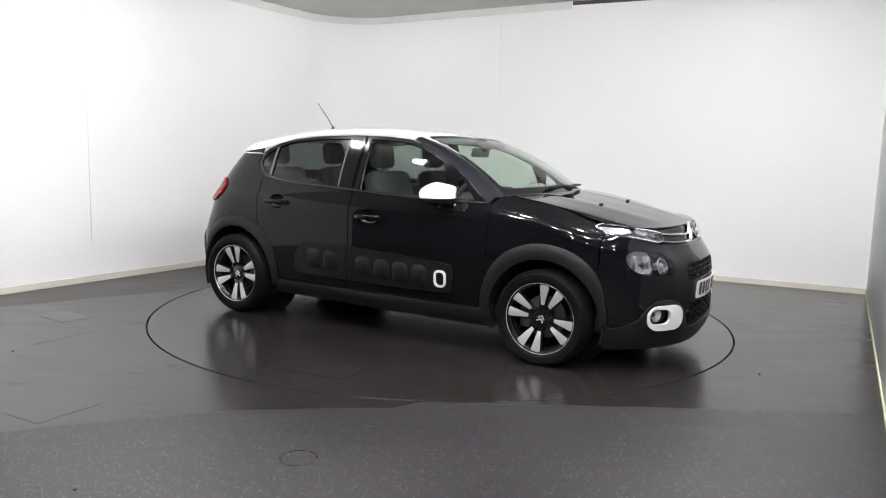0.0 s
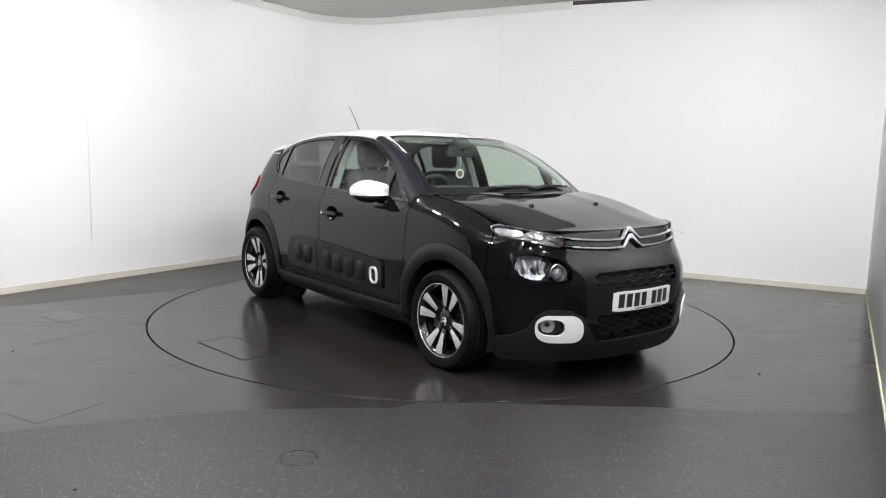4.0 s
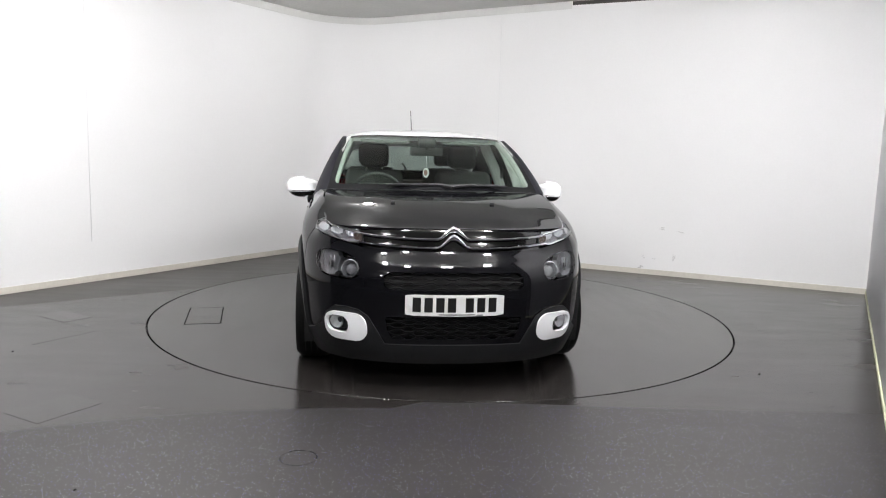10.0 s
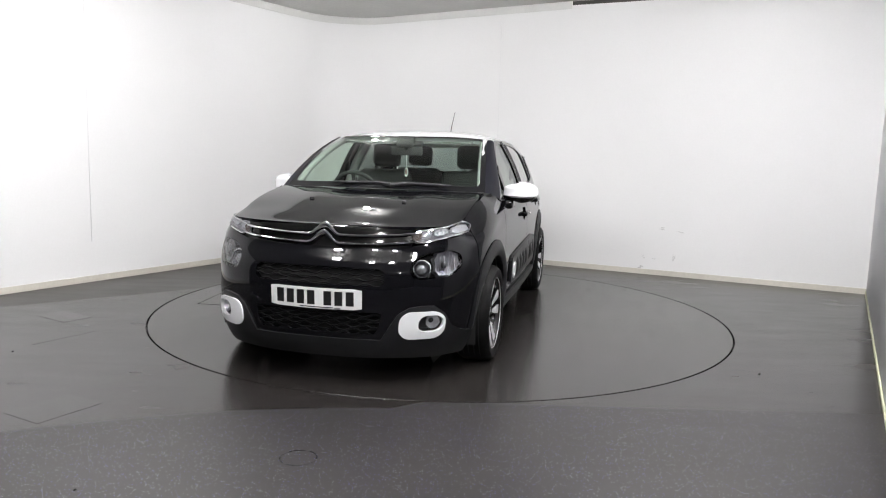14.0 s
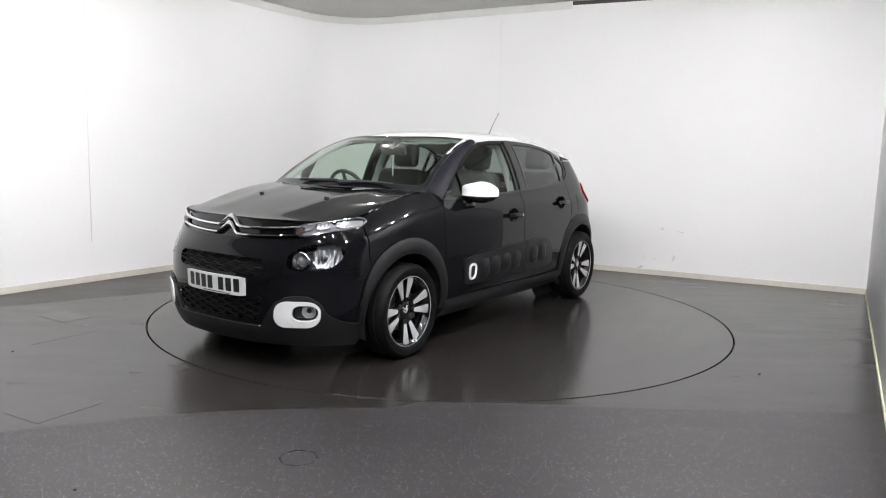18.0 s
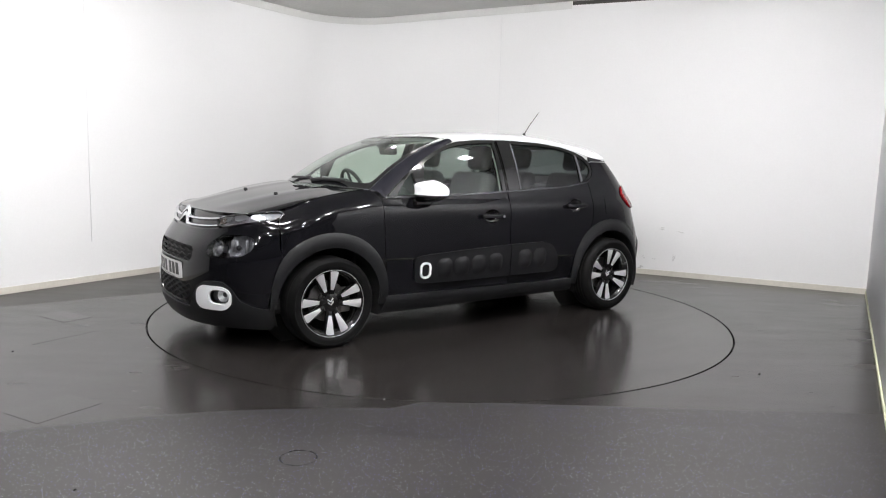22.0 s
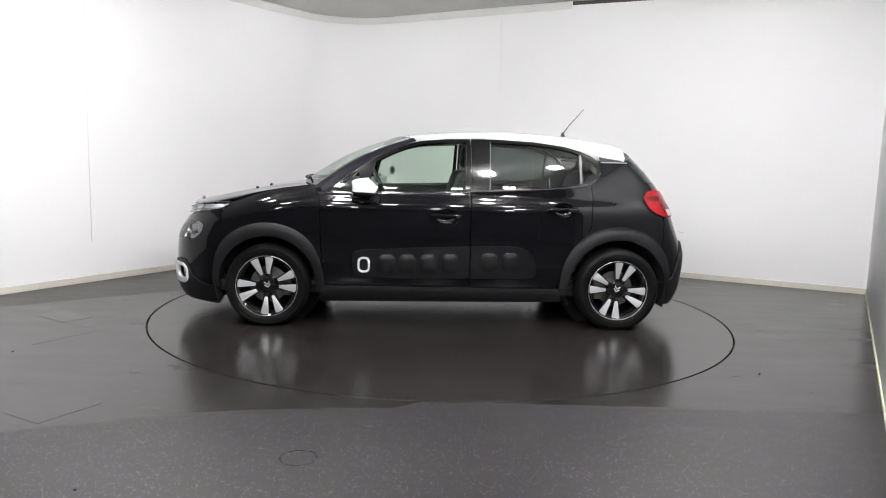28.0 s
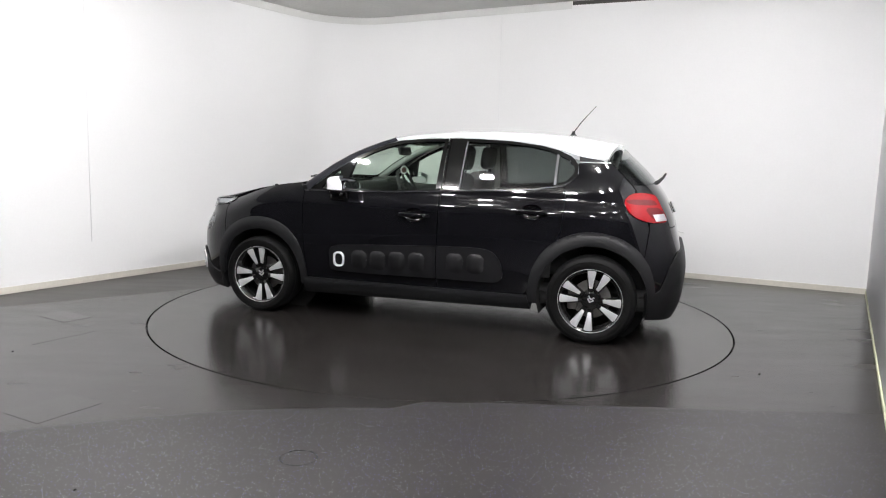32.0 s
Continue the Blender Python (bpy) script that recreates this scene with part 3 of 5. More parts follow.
def make_sheet(outline, holes, da, db):
    a0, a1 = min(p[0] for p in outline), max(p[0] for p in outline)
    b0, b1 = min(p[1] for p in outline), max(p[1] for p in outline)
    na, nb = max(2, math.ceil((a1 - a0) / da)), max(2, math.ceil((b1 - b0) / db))
    bm = bmesh.new()
    # work in steps of the grid, so that both directions weigh the same
    grid = [[bm.verts.new((i, j, 0)) for j in range(nb + 1)] for i in range(na + 1)]
    for i in range(na):
        for j in range(nb):
            bm.faces.new((grid[i][j], grid[i + 1][j], grid[i + 1][j + 1], grid[i][j + 1]))
    ua, ub = (a1 - a0) / na, (b1 - b0) / nb
    loops = [[((p[0] - a0) / ua, (p[1] - b0) / ub) for p in loop] for loop in (outline, *holes)]
    for loop in loops:
        for (x0, y0), (x1, y1) in zip(loop, loop[1:] + loop[:1]):
            dx, dy = x1 - x0, y1 - y0
            if math.hypot(dx, dy) < 1e-6:
                continue
            lo_x, hi_x, lo_y, hi_y = min(x0, x1) - 0.02, max(x0, x1) + 0.02, min(y0, y1) - 0.02, max(y0, y1) + 0.02
            near = []
            far_x, far_y = lo_x - 1.1, lo_y - 1.1
            top_x, top_y = hi_x + 1.1, hi_y + 1.1
            for f in bm.faces:
                k = f.verts[0].co
                if k.x < far_x or k.x > top_x or k.y < far_y or k.y > top_y:
                    continue
                fx = [v.co.x for v in f.verts]
                fy = [v.co.y for v in f.verts]
                if max(fx) > lo_x and min(fx) < hi_x and max(fy) > lo_y and min(fy) < hi_y:
                    near.append(f)
            geom = set(near)
            for f in near:
                geom.update(f.edges)
                geom.update(f.verts)
            bmesh.ops.bisect_plane(bm, geom=list(geom), dist=1e-4, plane_co=(x0, y0, 0), plane_no=(-dy, dx, 0))
    gone = []
    for f in bm.faces:
        c = f.calc_center_median()
        p = (c.x, c.y)
        if not inside(p, loops[0]) or any(inside(p, h) for h in loops[1:]):
            gone.append(f)
    bmesh.ops.delete(bm, geom=gone, context="FACES")
    for v in bm.verts:
        v.co = (a0 + v.co.x * ua, b0 + v.co.y * ub, 0)
    return bm


def panel_data(surface, outline, holes=(), da=2.6, db=0.026, offset=0.0, flange=0.012, side=1, both=False, flip=False):
    """Points, faces and corner normals of a piece of a surface, with its edges turned in by the flange."""
    ab, faces, rim = cut_sheet(outline, list(holes), da, db)
    p = surface(ab[:, 0], ab[:, 1])
    ha, hb = da * 0.02, db * 0.02
    na = surface(ab[:, 0] + ha, ab[:, 1]) - surface(ab[:, 0] - ha, ab[:, 1])
    nb = surface(ab[:, 0], ab[:, 1] + hb) - surface(ab[:, 0], ab[:, 1] - hb)
    n = np.cross(na, nb)
    n /= np.maximum(np.linalg.norm(n, axis=1, keepdims=True), 1e-12)
    hand = -1 if flip else 1
    n = n * hand
    p = p + n * offset
    out_p, out_f, out_n = [], [], []
    for s in ((1, -1) if both else (side,)):
        k = np.array([1, s, 1])
        base = len(out_p)
        q, m = p * k, n * k
        out_p += q.tolist()
        for f in faces:
            ring = f if s * hand > 0 else f[::-1]
            out_f.append([base + i for i in ring])
            out_n += [m[i].tolist() for i in ring]
        if flange:
            deep = {}
            for i, j in rim:
                if both and abs(q[i][1]) < 1e-4 and abs(q[j][1]) < 1e-4:
                    continue
                for w in (i, j):
                    if w not in deep:
                        deep[w] = len(out_p)
                        out_p.append((q[w] - m[w] * flange).tolist())
                turn = s * hand
                ring = [base + j, base + i, deep[i], deep[j]] if turn > 0 else [base + i, base + j, deep[j], deep[i]]
                fn = np.cross(q[j] - q[i], m[i]) * turn
                if flange < 0:
                    ring, fn = ring[::-1], -fn
                ln = np.linalg.norm(fn)
                fn = fn / ln if ln > 1e-9 else m[i]
                out_f.append(ring)
                out_n += [fn.tolist()] * 4
    return out_p, out_f, out_n


def panel(name, surface, outline, mat, parent, label="", **kw):
    p, f, n = panel_data(surface, outline, **kw)
    me = bpy.data.meshes.new(name)
    me.from_pydata(p, [], f)
    me.materials.append(mat)
    for poly in me.polygons:
        poly.use_smooth = True
    me.normals_split_custom_set([tuple(v) for v in n])
    ob = new(name, me)
    ob.parent = parent
    if label:
        ob["label"] = label
    return ob


def roof_surface(x, v):
    x, v = np.asarray(x, float), np.asarray(v, float)
    e = eave_z(x)
    w = half_w(e) * (1 - np.where(x > 0, 0.006, 0.018) * x ** 2) + 0.004
    z = e + (roof_z(x) - e) * (1 - np.abs(v) ** 3.1)
    return np.stack([x, v * w, z], -1)


def hood_surface(x, y):
    x, y = np.asarray(x, float), np.asarray(y, float)
    q = np.abs(y) / 0.715
    e, c = fender_z(x) + 0.004, hood_z(x)
    ridge = 0.005 * np.exp(-((np.abs(y) - (0.30 + 0.10 * (1.9 - x))) / 0.10) ** 2) * ease(x, 0.95, 1.15) * (1 - ease(x, 1.7, 1.9))
    z = e + (c - e) * (1 - q ** 2.4) + ridge
    # the front edge rolls down to the lamps and the trim bars
    gap = lip_x(np.abs(y)) - x
    return np.stack([x, y, z - (z - 0.857) * np.exp(-np.maximum(gap, 0) / 0.070)], -1)


LIP = body(np.linspace(0, 70, 40), 0.857)
lip_x = spline(LIP[:, 1], LIP[:, 0])


def screen_edge(v, top):
    if top:
        p = roof_surface(0.375 - 0.115 * v * v, v * 0.93)
        return p
    return np.stack([1.10 - 0.16 * v * v, v * 0.70, 1.022 - 0.012 * v * v], -1)


def screen_surface(v, t):
    """Windscreen: v across, t from the foot to the header."""
    v, t = np.asarray(v, float), np.asarray(t, float)
    a, b = screen_edge(v, False), screen_edge(v, True)
    p = a + (b - a) * t[..., None]
    lift = 0.040 * np.sin(np.pi * np.clip(t, 0, 1))
    return p + np.stack([lift * 0.45, 0 * lift, lift * 0.9], -1)


def arch_surface(cx):
    """The side surface with a soft round swell along the edge of a wheel arch."""
    def f(u, z):
        p = body(u, z)
        r = np.hypot(p[..., 0] - cx, p[..., 2] - 0.30)
        d = np.clip((r - 0.398) / 0.050, -1, 1)
        p[..., 1] += 0.013 * (1 - d * d)
        return p
    return f


def sill_surface(u, z):
    p = body(u, z)
    d = np.clip((p[..., 2] - 0.262) / 0.06, -1.3, 1)
    p[..., 1] += 0.016 * (1 - d * d)
    return p


def bump_front():
    return xs((0.668, 0.50), (0.665, 0.532), (0.648, 0.553), (0.60, 0.566), (0.30, 0.585), (-0.171, 0.607), (-0.171, 0.374), (0.30, 0.368), (0.610, 0.373), (0.645, 0.380), (0.661, 0.398), (0.665, 0.43))


def grip_hole(hx, hz):
    return [sx(hx + 0.074 * math.cos(2 * math.pi * k / 24), hz + 0.052 * math.sin(2 * math.pi * k / 24)) for k in range(24)]


def bump_rear():
    return xs((-0.179, 0.374), (-0.179, 0.607), (-0.42, 0.612), (-0.50, 0.610), (-0.555, 0.600), (-0.60, 0.578), (-0.635, 0.535), (-0.655, 0.485), (-0.662, 0.435), (-0.655, 0.405), (-0.632, 0.383), (-0.59, 0.374))


def cushion_surface(cx, cz):
    """The side surface with one soft pillow on it."""
    def f(u, z):
        p = body(u, z)
        a, b = np.clip(np.abs(p[..., 0] - cx) / 0.060, 0, 1), np.clip(np.abs(p[..., 2] - cz) / 0.067, 0, 1)
        r = np.clip((a ** 3 + b ** 3) ** (1 / 3), 0, 1)
        p[..., 1] += 0.015 * (1 - r ** 3) ** 1.3
        return p
    return f


def chassis_parts(car):
    """Painted panels, plastics, glass: left and right."""
    dlo_top = [(0.70, 1.10), (0.516, 1.222), (0.40, 1.278), (0.293, 1.322), (0.19, 1.352), (0.0, 1.370), (-0.33, 1.378), (-0.65, 1.364), (-0.86, 1.338), (-0.99, 1.306), (-1.08, 1.266), (-1.128, 1.215), (-1.13, 1.150), (-1.09, 1.095), (-1.03, 1.062)]
    dlo_low = [(-0.85, 1.034), (-0.65, 1.019), (-0.2, 0.995), (0.17, 0.975), (0.57, 0.963), (0.86, 0.962)]
    holes_side = [
        xs((0.775, 0.978), (0.70, 1.070), (0.635, 1.130), (0.605, 0.976)),
        xs((0.575, 0.976), (0.515, 1.195), (0.40, 1.255), (0.293, 1.298), (0.17, 1.330), (0.0, 1.345), (-0.145, 1.350), (-0.135, 1.0), (0.17, 0.986)),
        xs((-0.318, 1.012), (-0.328, 1.350), (-0.60, 1.346), (-0.80, 1.326), (-0.92, 1.301), (-0.975, 1.280), (-0.972, 1.060), (-0.93, 1.047), (-0.85, 1.044), (-0.65, 1.030)),
        xs((-0.995, 1.272), (-1.06, 1.242), (-1.105, 1.195), (-1.105, 1.150), (-1.06, 1.10), (-0.995, 1.072)),
    ]
    for s in (1, -1):
        fender = xs((0.905, 0.952), (0.896, 0.62), (0.868, 0.285)) + arch(1.27, 0.40, 180, 40) + xs((1.60, 0.66), (1.60, 0.80), (1.582, 0.842)) + [sx(x, float(fender_z(x))) for x in (1.50, 1.4, 1.3, 1.2, 1.1, 1.02, 0.96)] + xs((0.925, 0.975))
        panel("front_wing", body, fender, M["paint"], car, side=s)
        fd = panel("front_door", body, xs((0.899, 0.955), (0.890, 0.62), (0.862, 0.305), (-0.174, 0.305), (-0.169, 0.6), (-0.174, 0.990), (0.17, 0.972), (0.57, 0.958)), M["paint"], car, side=s, holes=[grip_hole(0.004, 0.818)])
        rd = panel("rear_door", body, xs((-0.182, 0.990), (-0.177, 0.6), (-0.182, 0.305), (-0.80, 0.305), (-0.855, 0.36), (-0.93, 0.51), (-0.99, 0.62), (-1.048, 0.76), (-1.060, 0.98), (-1.046, 1.058), (-0.85, 1.030), (-0.65, 1.015)), M["paint"], car, side=s, holes=[grip_hole(-0.845, 0.880)])
        quarter = xs((-1.067, 0.98), (-1.055, 0.76), (-1.02, 0.66)) + arch(-1.27, 0.40, 55, 140) + xs((-1.60, 0.60), (-1.622, 0.80), (-1.60, 0.86), (-1.53, 0.92), (-1.50, 1.00), (-1.515, 1.05)) + xs((-1.48, 1.09), (-1.41, 1.16), (-1.345, 1.222), (-1.13, 1.218), (-1.136, 1.150), (-1.094, 1.088), (-1.053, 1.062))
        panel("rear_quarter", body, quarter, M["paint"], car, side=s)
        panel("pillar_panel", body, xs((-1.135, 1.228), (-1.34, 1.232), (-1.325, 1.25), (-1.20, 1.256), (-1.13, 1.268)), M["plastic"], car, side=s, db=0.012)
        panel("chrome_strip", body, xs((-1.137, 1.222), (-1.345, 1.222), (-1.34, 1.230), (-1.137, 1.230)), M["chrome"], car, side=s, offset=0.003, db=0.008)
        front_frame = [(-0.171, 0.9935), (0.17, 0.975), (0.57, 0.963), (0.86, 0.962), (0.70, 1.10), (0.516, 1.222), (0.40, 1.278), (0.293, 1.322), (0.19, 1.352), (0.0, 1.370), (-0.171, 1.374)]
        rear_frame = [(-0.179, 1.3742)] + dlo_top[6:] + dlo_low[:3] + [(-0.179, 0.994)]
        panel("window_frame", body, xs(*front_frame), M["gloss_black"], fd, holes=holes_side[:2], side=s, offset=-0.004, flange=0.02)
        panel("window_frame", body, xs(*rear_frame), M["gloss_black"], rd, holes=holes_side[2:], side=s, offset=-0.004, flange=0.02)
        # upright dividers and edge beads
        panel("window_divider", body, xs((-0.974, 1.066), (-0.993, 1.072), (-0.993, 1.273), (-0.976, 1.280)), M["seal_grey"], rd, "grey upright divider of the rear window", side=s, offset=0.001, flange=0.006, db=0.02)
        panel("window_divider", body, xs((0.604, 0.978), (0.577, 0.978), (0.520, 1.190), (0.628, 1.133)), M["gloss_black"], fd, "dark upright divider of the front window", side=s, offset=0.0, flange=0.006, db=0.02)
        panel("window_bead", body, xs((-0.308, 1.010), (-0.316, 1.010), (-0.325, 1.352), (-0.317, 1.352)), M["seal_grey"], rd, side=s, offset=0.002, flange=0.006, db=0.03)
        panel("window_bead", body, xs((-0.190, 0.996), (-0.195, 0.996), (-0.195, 1.372), (-0.190, 1.372)), M["gloss_black"], rd, side=s, offset=0.004, flange=0.006, db=0.03)
        for nm, hole, mat, lab in (("quarter_light", 0, "glass", "small clear front quarter light"), ("front_window", 1, "glass", "clear glass of a front door"), ("rear_window", 2, "tint", "dark privacy glass of a rear door"), ("rear_quarter_light", 3, "tint", "small dark fixed rear side pane")):
            panel(nm, body, holes_side[hole], M[mat], fd if hole < 2 else rd, lab, side=s, offset=-0.010, flange=0)
        panel("belt_seal", body, xs((0.87, 0.956), (0.57, 0.957), (0.17, 0.970), (-0.2, 0.990), (-0.65, 1.013), (-0.85, 1.028), (-1.04, 1.056), (-1.10, 1.095), (-1.092, 1.10), (-1.035, 1.066), (-0.85, 1.039), (-0.65, 1.024), (-0.2, 1.001), (0.17, 0.981), (0.57, 0.968), (0.87, 0.967)), M["belt"], car, side=s, offset=0.005, db=0.01)
        # plastics
        panel("front_arch_trim", arch_surface(1.27), flare(1.27, 0.443, (0.392, 0.405), 186, -4, 28) + arch(1.27, 0.352, -4, 188, 24), M["plastic"], car, "grained grey wheel-arch trim", side=s, offset=0.006, flange=0.05, da=1.6, db=0.016)
        panel("rear_arch_trim", arch_surface(-1.27), flare(-1.27, 0.464, (0.432, 0.420), 172, -6, 28) + arch(-1.27, 0.372, -8, 176, 24), M["plastic"], car, "grained grey wheel-arch trim", side=s, offset=0.006, flange=0.05, da=1.6, db=0.016)
        panel("sill_trim", sill_surface, xs((0.88, 0.302), (0.90, 0.185), (-0.86, 0.205), (-0.83, 0.30)), M["plastic"], car, "grained grey plastic side sill", side=s, offset=0.010, flange=0.06, db=0.012)
        ab = panel("side_bump_panel", body, bump_front(), M["airbump"], fd, "matt black cushioned side panel", side=s, offset=0.016, flange=0.02)
        rb = panel("side_bump_panel", body, bump_rear(), M["airbump"], rd, "matt black cushioned side panel", side=s, offset=0.016, flange=0.02)
        for cx, cz in ((0.421, 0.468), (0.273, 0.472), (0.123, 0.476), (-0.03, 0.480), (-0.314, 0.494), (-0.465, 0.498)):
            ring = [sx(cx + dx, cz + dz) for dx, dz in rounded(0.120, 0.134, 0.052, 5)]
            panel("cushion", cushion_surface(cx, cz), ring, M["cushion"], ab if cx > -0.1 else rb, side=s, offset=0.018, flange=0.004, da=0.7, db=0.007)
        o_out = [sx(0.583 + dx, 0.463 + dz) for dx, dz in rounded(0.088, 0.112, 0.036, 6)]
        o_in = [sx(0.583 + dx, 0.463 + dz) for dx, dz in rounded(0.060, 0.084, 0.024, 6)]
        panel("white_ring", body, o_out, M["white_trim"], ab, "white oval ring on the side panel", side=s, offset=0.026, flange=0.01, holes=[o_in], da=2, db=0.02)
        # handles
        for door, hx, hz in ((fd, 0.004, 0.818), (rd, -0.845, 0.880)):
            c = body(*sx(hx, hz))
            y = float(c[1]) * s
            cup = lathe([(0.0, -0.030), (0.030, -0.026), (0.046, -0.014), (0.051, -0.002), (0.053, 0.001)], 32)
            moved(cup, Matrix.Translation((hx, y, hz)) @ pose(0, 0, 0, -90 * s, 0, 0) @ Matrix.Diagonal((1.43, 1.0, 1, 1)))
            part("handle_cup", cup, M["cup"], door)
            grip = box(0.215, 0.024, 0.034, 0.011, 3, at=(hx, y + s * 0.024, hz + 0.001))
            grip = join(grip, box(0.03, 0.03, 0.03, 0.008, 2, at=(hx + 0.085, y + s * 0.008, hz)), box(0.03, 0.03, 0.03, 0.008, 2, at=(hx - 0.085, y + s * 0.008, hz)))
            hd = part("door_handle", grip, M["paint"], door)
            if door is fd:
                part("lock", lathe([(0, 0.0), (0.010, 0.0), (0.011, -0.003)], 16), M["chrome"], hd, at=Matrix.Translation((hx - 0.085, y + s * 0.037, hz)) @ pose(0, 0, 0, -90 * s, 0, 0))
        # door mirror
        mirror(car, s)
        # tail lamp
        lamp = blob([sx(-1.445, 0.975), sx(-1.48, 1.022), sx(-1.55, 1.030), ry(0.60, 1.022), ry(0.54, 1.010), ry(0.560, 0.93), ry(0.565, 0.860), ry(0.60, 0.832), sx(-1.62, 0.836), sx(-1.54, 0.862), sx(-1.48, 0.905)], 1)
        tl = panel("tail_lamp", body, lamp, M["red"], car, "red wraparound tail lamp", side=s, offset=0.012, flange=0.03)
        panel("lamp_band", body, blob([ry(0.70, 0.93), ry(0.60, 0.93), ry(0.575, 0.90), ry(0.59, 0.86), ry(0.69, 0.85)], 1), M["red_dark"], tl, side=s, offset=0.014, flange=0.004)
        panel("lamp_band", body, blob([ry(0.735, 0.985), ry(0.60, 0.982), ry(0.585, 0.955), ry(0.60, 0.945), ry(0.735, 0.950)], 1), M["red_dark"], tl, side=s, offset=0.0135, flange=0.004)
        panel("reversing_lamp", body, blob([ry(0.685, 0.886), ry(0.585, 0.888), ry(0.585, 0.845), ry(0.685, 0.842)], 0), M["reflector"], tl, "clear reversing lamp", side=s, offset=0.017, flange=0.004)
        if s > 0:
            flap = [sx(-1.305 + dx, 0.868 + dz) for dx, dz in rounded(0.205, 0.135, 0.03, 4)]
            panel("fuel_flap", body, flap, M["paint"], car, side=s, offset=0.0025, flange=0.004)
        headlamps(car, s)
        # A-pillar
        foot = [(0.875, 0.962), (0.775, 1.045), (0.70, 1.100), (0.516, 1.222), (0.40, 1.278), (0.293, 1.322), (0.22, 1.346)]
        inner = [screen_surface(np.array(1.0), np.array(t)) for t in np.linspace(0.0, 1.0, len(foot))]
        bm = bmesh.new()
        rows = []
        for k, (fx, fz) in enumerate(foot):
            a, b = Vector(body(*sx(fx, fz)).tolist()), Vector(inner[k].tolist())
            row = []
            for j in range(6):
                t = j / 5
                p = a.lerp(b, t) + Vector((0.25, 0.6, 0.75)) * 0.016 * math.sin(math.pi * t)
                row.append(bm.verts.new((p.x, p.y * s, p.z)))
            rows.append(row)
        for a, b in zip(rows, rows[1:]):
            for j in range(5):
                bm.faces.new((a[j], a[j + 1], b[j + 1], b[j]))
        bmesh.ops.recalc_face_normals(bm, faces=bm.faces)
        if sum(f.normal.z for f in bm.faces) < 0:
            bmesh.ops.reverse_faces(bm, faces=bm.faces)
        part("windscreen_pillar", bm, M["satin"], car, "satin black windscreen pillar", angle=80)

    # bonnet
    lip = [body(a, 0.858) for a in np.linspace(0, 58, 16)]
    front_edge = [(float(p[0]) - 0.012, float(p[1])) for p in lip if p[1] < 0.68]
    outline = front_edge + [(1.50, 0.700), (1.3, 0.703), (1.1, 0.705), (0.985, 0.700), (1.02, 0.55), (1.06, 0.3), (1.075, 0.0)]
    panel("bonnet", hood_surface, outline, M["paint"], car, da=0.03, db=0.03, both=True, flange=0.02)
    panel("scuttle", hood_surface, [(1.09, 0.0), (1.075, 0.3), (1.03, 0.56), (0.97, 0.715), (0.86, 0.70), (0.90, 0.4), (0.93, 0.0)], M["plastic"], car, "grey plastic scuttle under the wiper", da=0.04, db=0.04, both=True, offset=-0.022, flange=0.03)
    # roof
    rim = [(0.375 - 0.115 * v * v, v) for v in np.linspace(0, 0.96, 9)] + [(0.20, 1.0)]
    rear = [(-1.318, 1.0)] + [(-1.372 + 0.05 * v * v, v) for v in np.linspace(0.95, 0, 8)]
    panel("roof", roof_surface, rim + rear, M["white_paint"], car, "white painted roof with rear spoiler lip", da=0.035, db=0.06, both=True, flange=0.035)
    # glass
    panel("windscreen", screen_surface, [(0, 0.02), (0.985, 0.02), (0.985, 0.985), (0, 0.985)], M["glass"], car, "clear raked windscreen", da=0.05, db=0.05, both=True, flange=0)
    panel("screen_band", screen_surface, [(0, 0.0), (1.0, 0.0), (1.0, 1.0), (0, 1.0)], M["screen_band"], car, "black painted windscreen border", holes=[[(-0.02, 0.07), (0.90, 0.07), (0.935, 0.085), (0.95, 0.12), (0.95, 0.90), (0.935, 0.94), (0.90, 0.955), (-0.02, 0.955)]], da=0.05, db=0.05, both=True, offset=0.002, flange=0)
    # front end
    bumper_low = [sy(0, 0.262), sy(0.36, 0.262), sy(0.40, 0.33), sy(0.448, 0.405), sy(0.50, 0.437), sy(0.56, 0.447), sy(0.62, 0.445), sy(0.664, 0.405), sy(0.690, 0.335), sx(1.755, 0.297), sx(1.69, 0.279)]
    bumper_out = bumper_low + arch(1.27, 0.40, -3, 40) + xs((1.607, 0.66), (1.607, 0.79), (1.60, 0.828)) + [sy(0.66, 0.795), sy(0.48, 0.755), sy(0.25, 0.742), sy(0, 0.742)]
    upper_grille = [sy(0, 0.545), sy(0.345, 0.548), sy(0.372, 0.57), sy(0.372, 0.62), sy(0.34, 0.640), sy(0, 0.643)]
    lower_grille = [sy(0, 0.288), sy(0.325, 0.290), sy(0.350, 0.33), sy(0.362, 0.40), sy(0.345, 0.408), sy(0, 0.410)]
    panel("front_bumper", body, bumper_out, M["paint"], car, holes=[upper_grille, lower_grille, HEADLAMP()], both=True, flange=0.03)
    panel("front_valance", body, [sy(0, 0.155), sy(0.45, 0.158), sy(0.66, 0.150), sx(1.70, 0.145), sx(1.63, 0.142)] + arch(1.27, 0.37, -20, -4, 5) + bumper_low[::-1], M["plastic"], car, "grained grey lower bumper", both=True, offset=0.012, flange=0.05, holes=[[sy(0.598 + dy, 0.352 + dz) for dy, dz in rounded(0.120, 0.098, 0.042, 5, 0.10)]])
    panel("grille_band", body, [sy(0, 0.74), sy(0.48, 0.752), sy(0.50, 0.80), sy(0.50, 0.845), sy(0, 0.862)], M["gloss_black"], car, both=True, offset=-0.012, flange=0)
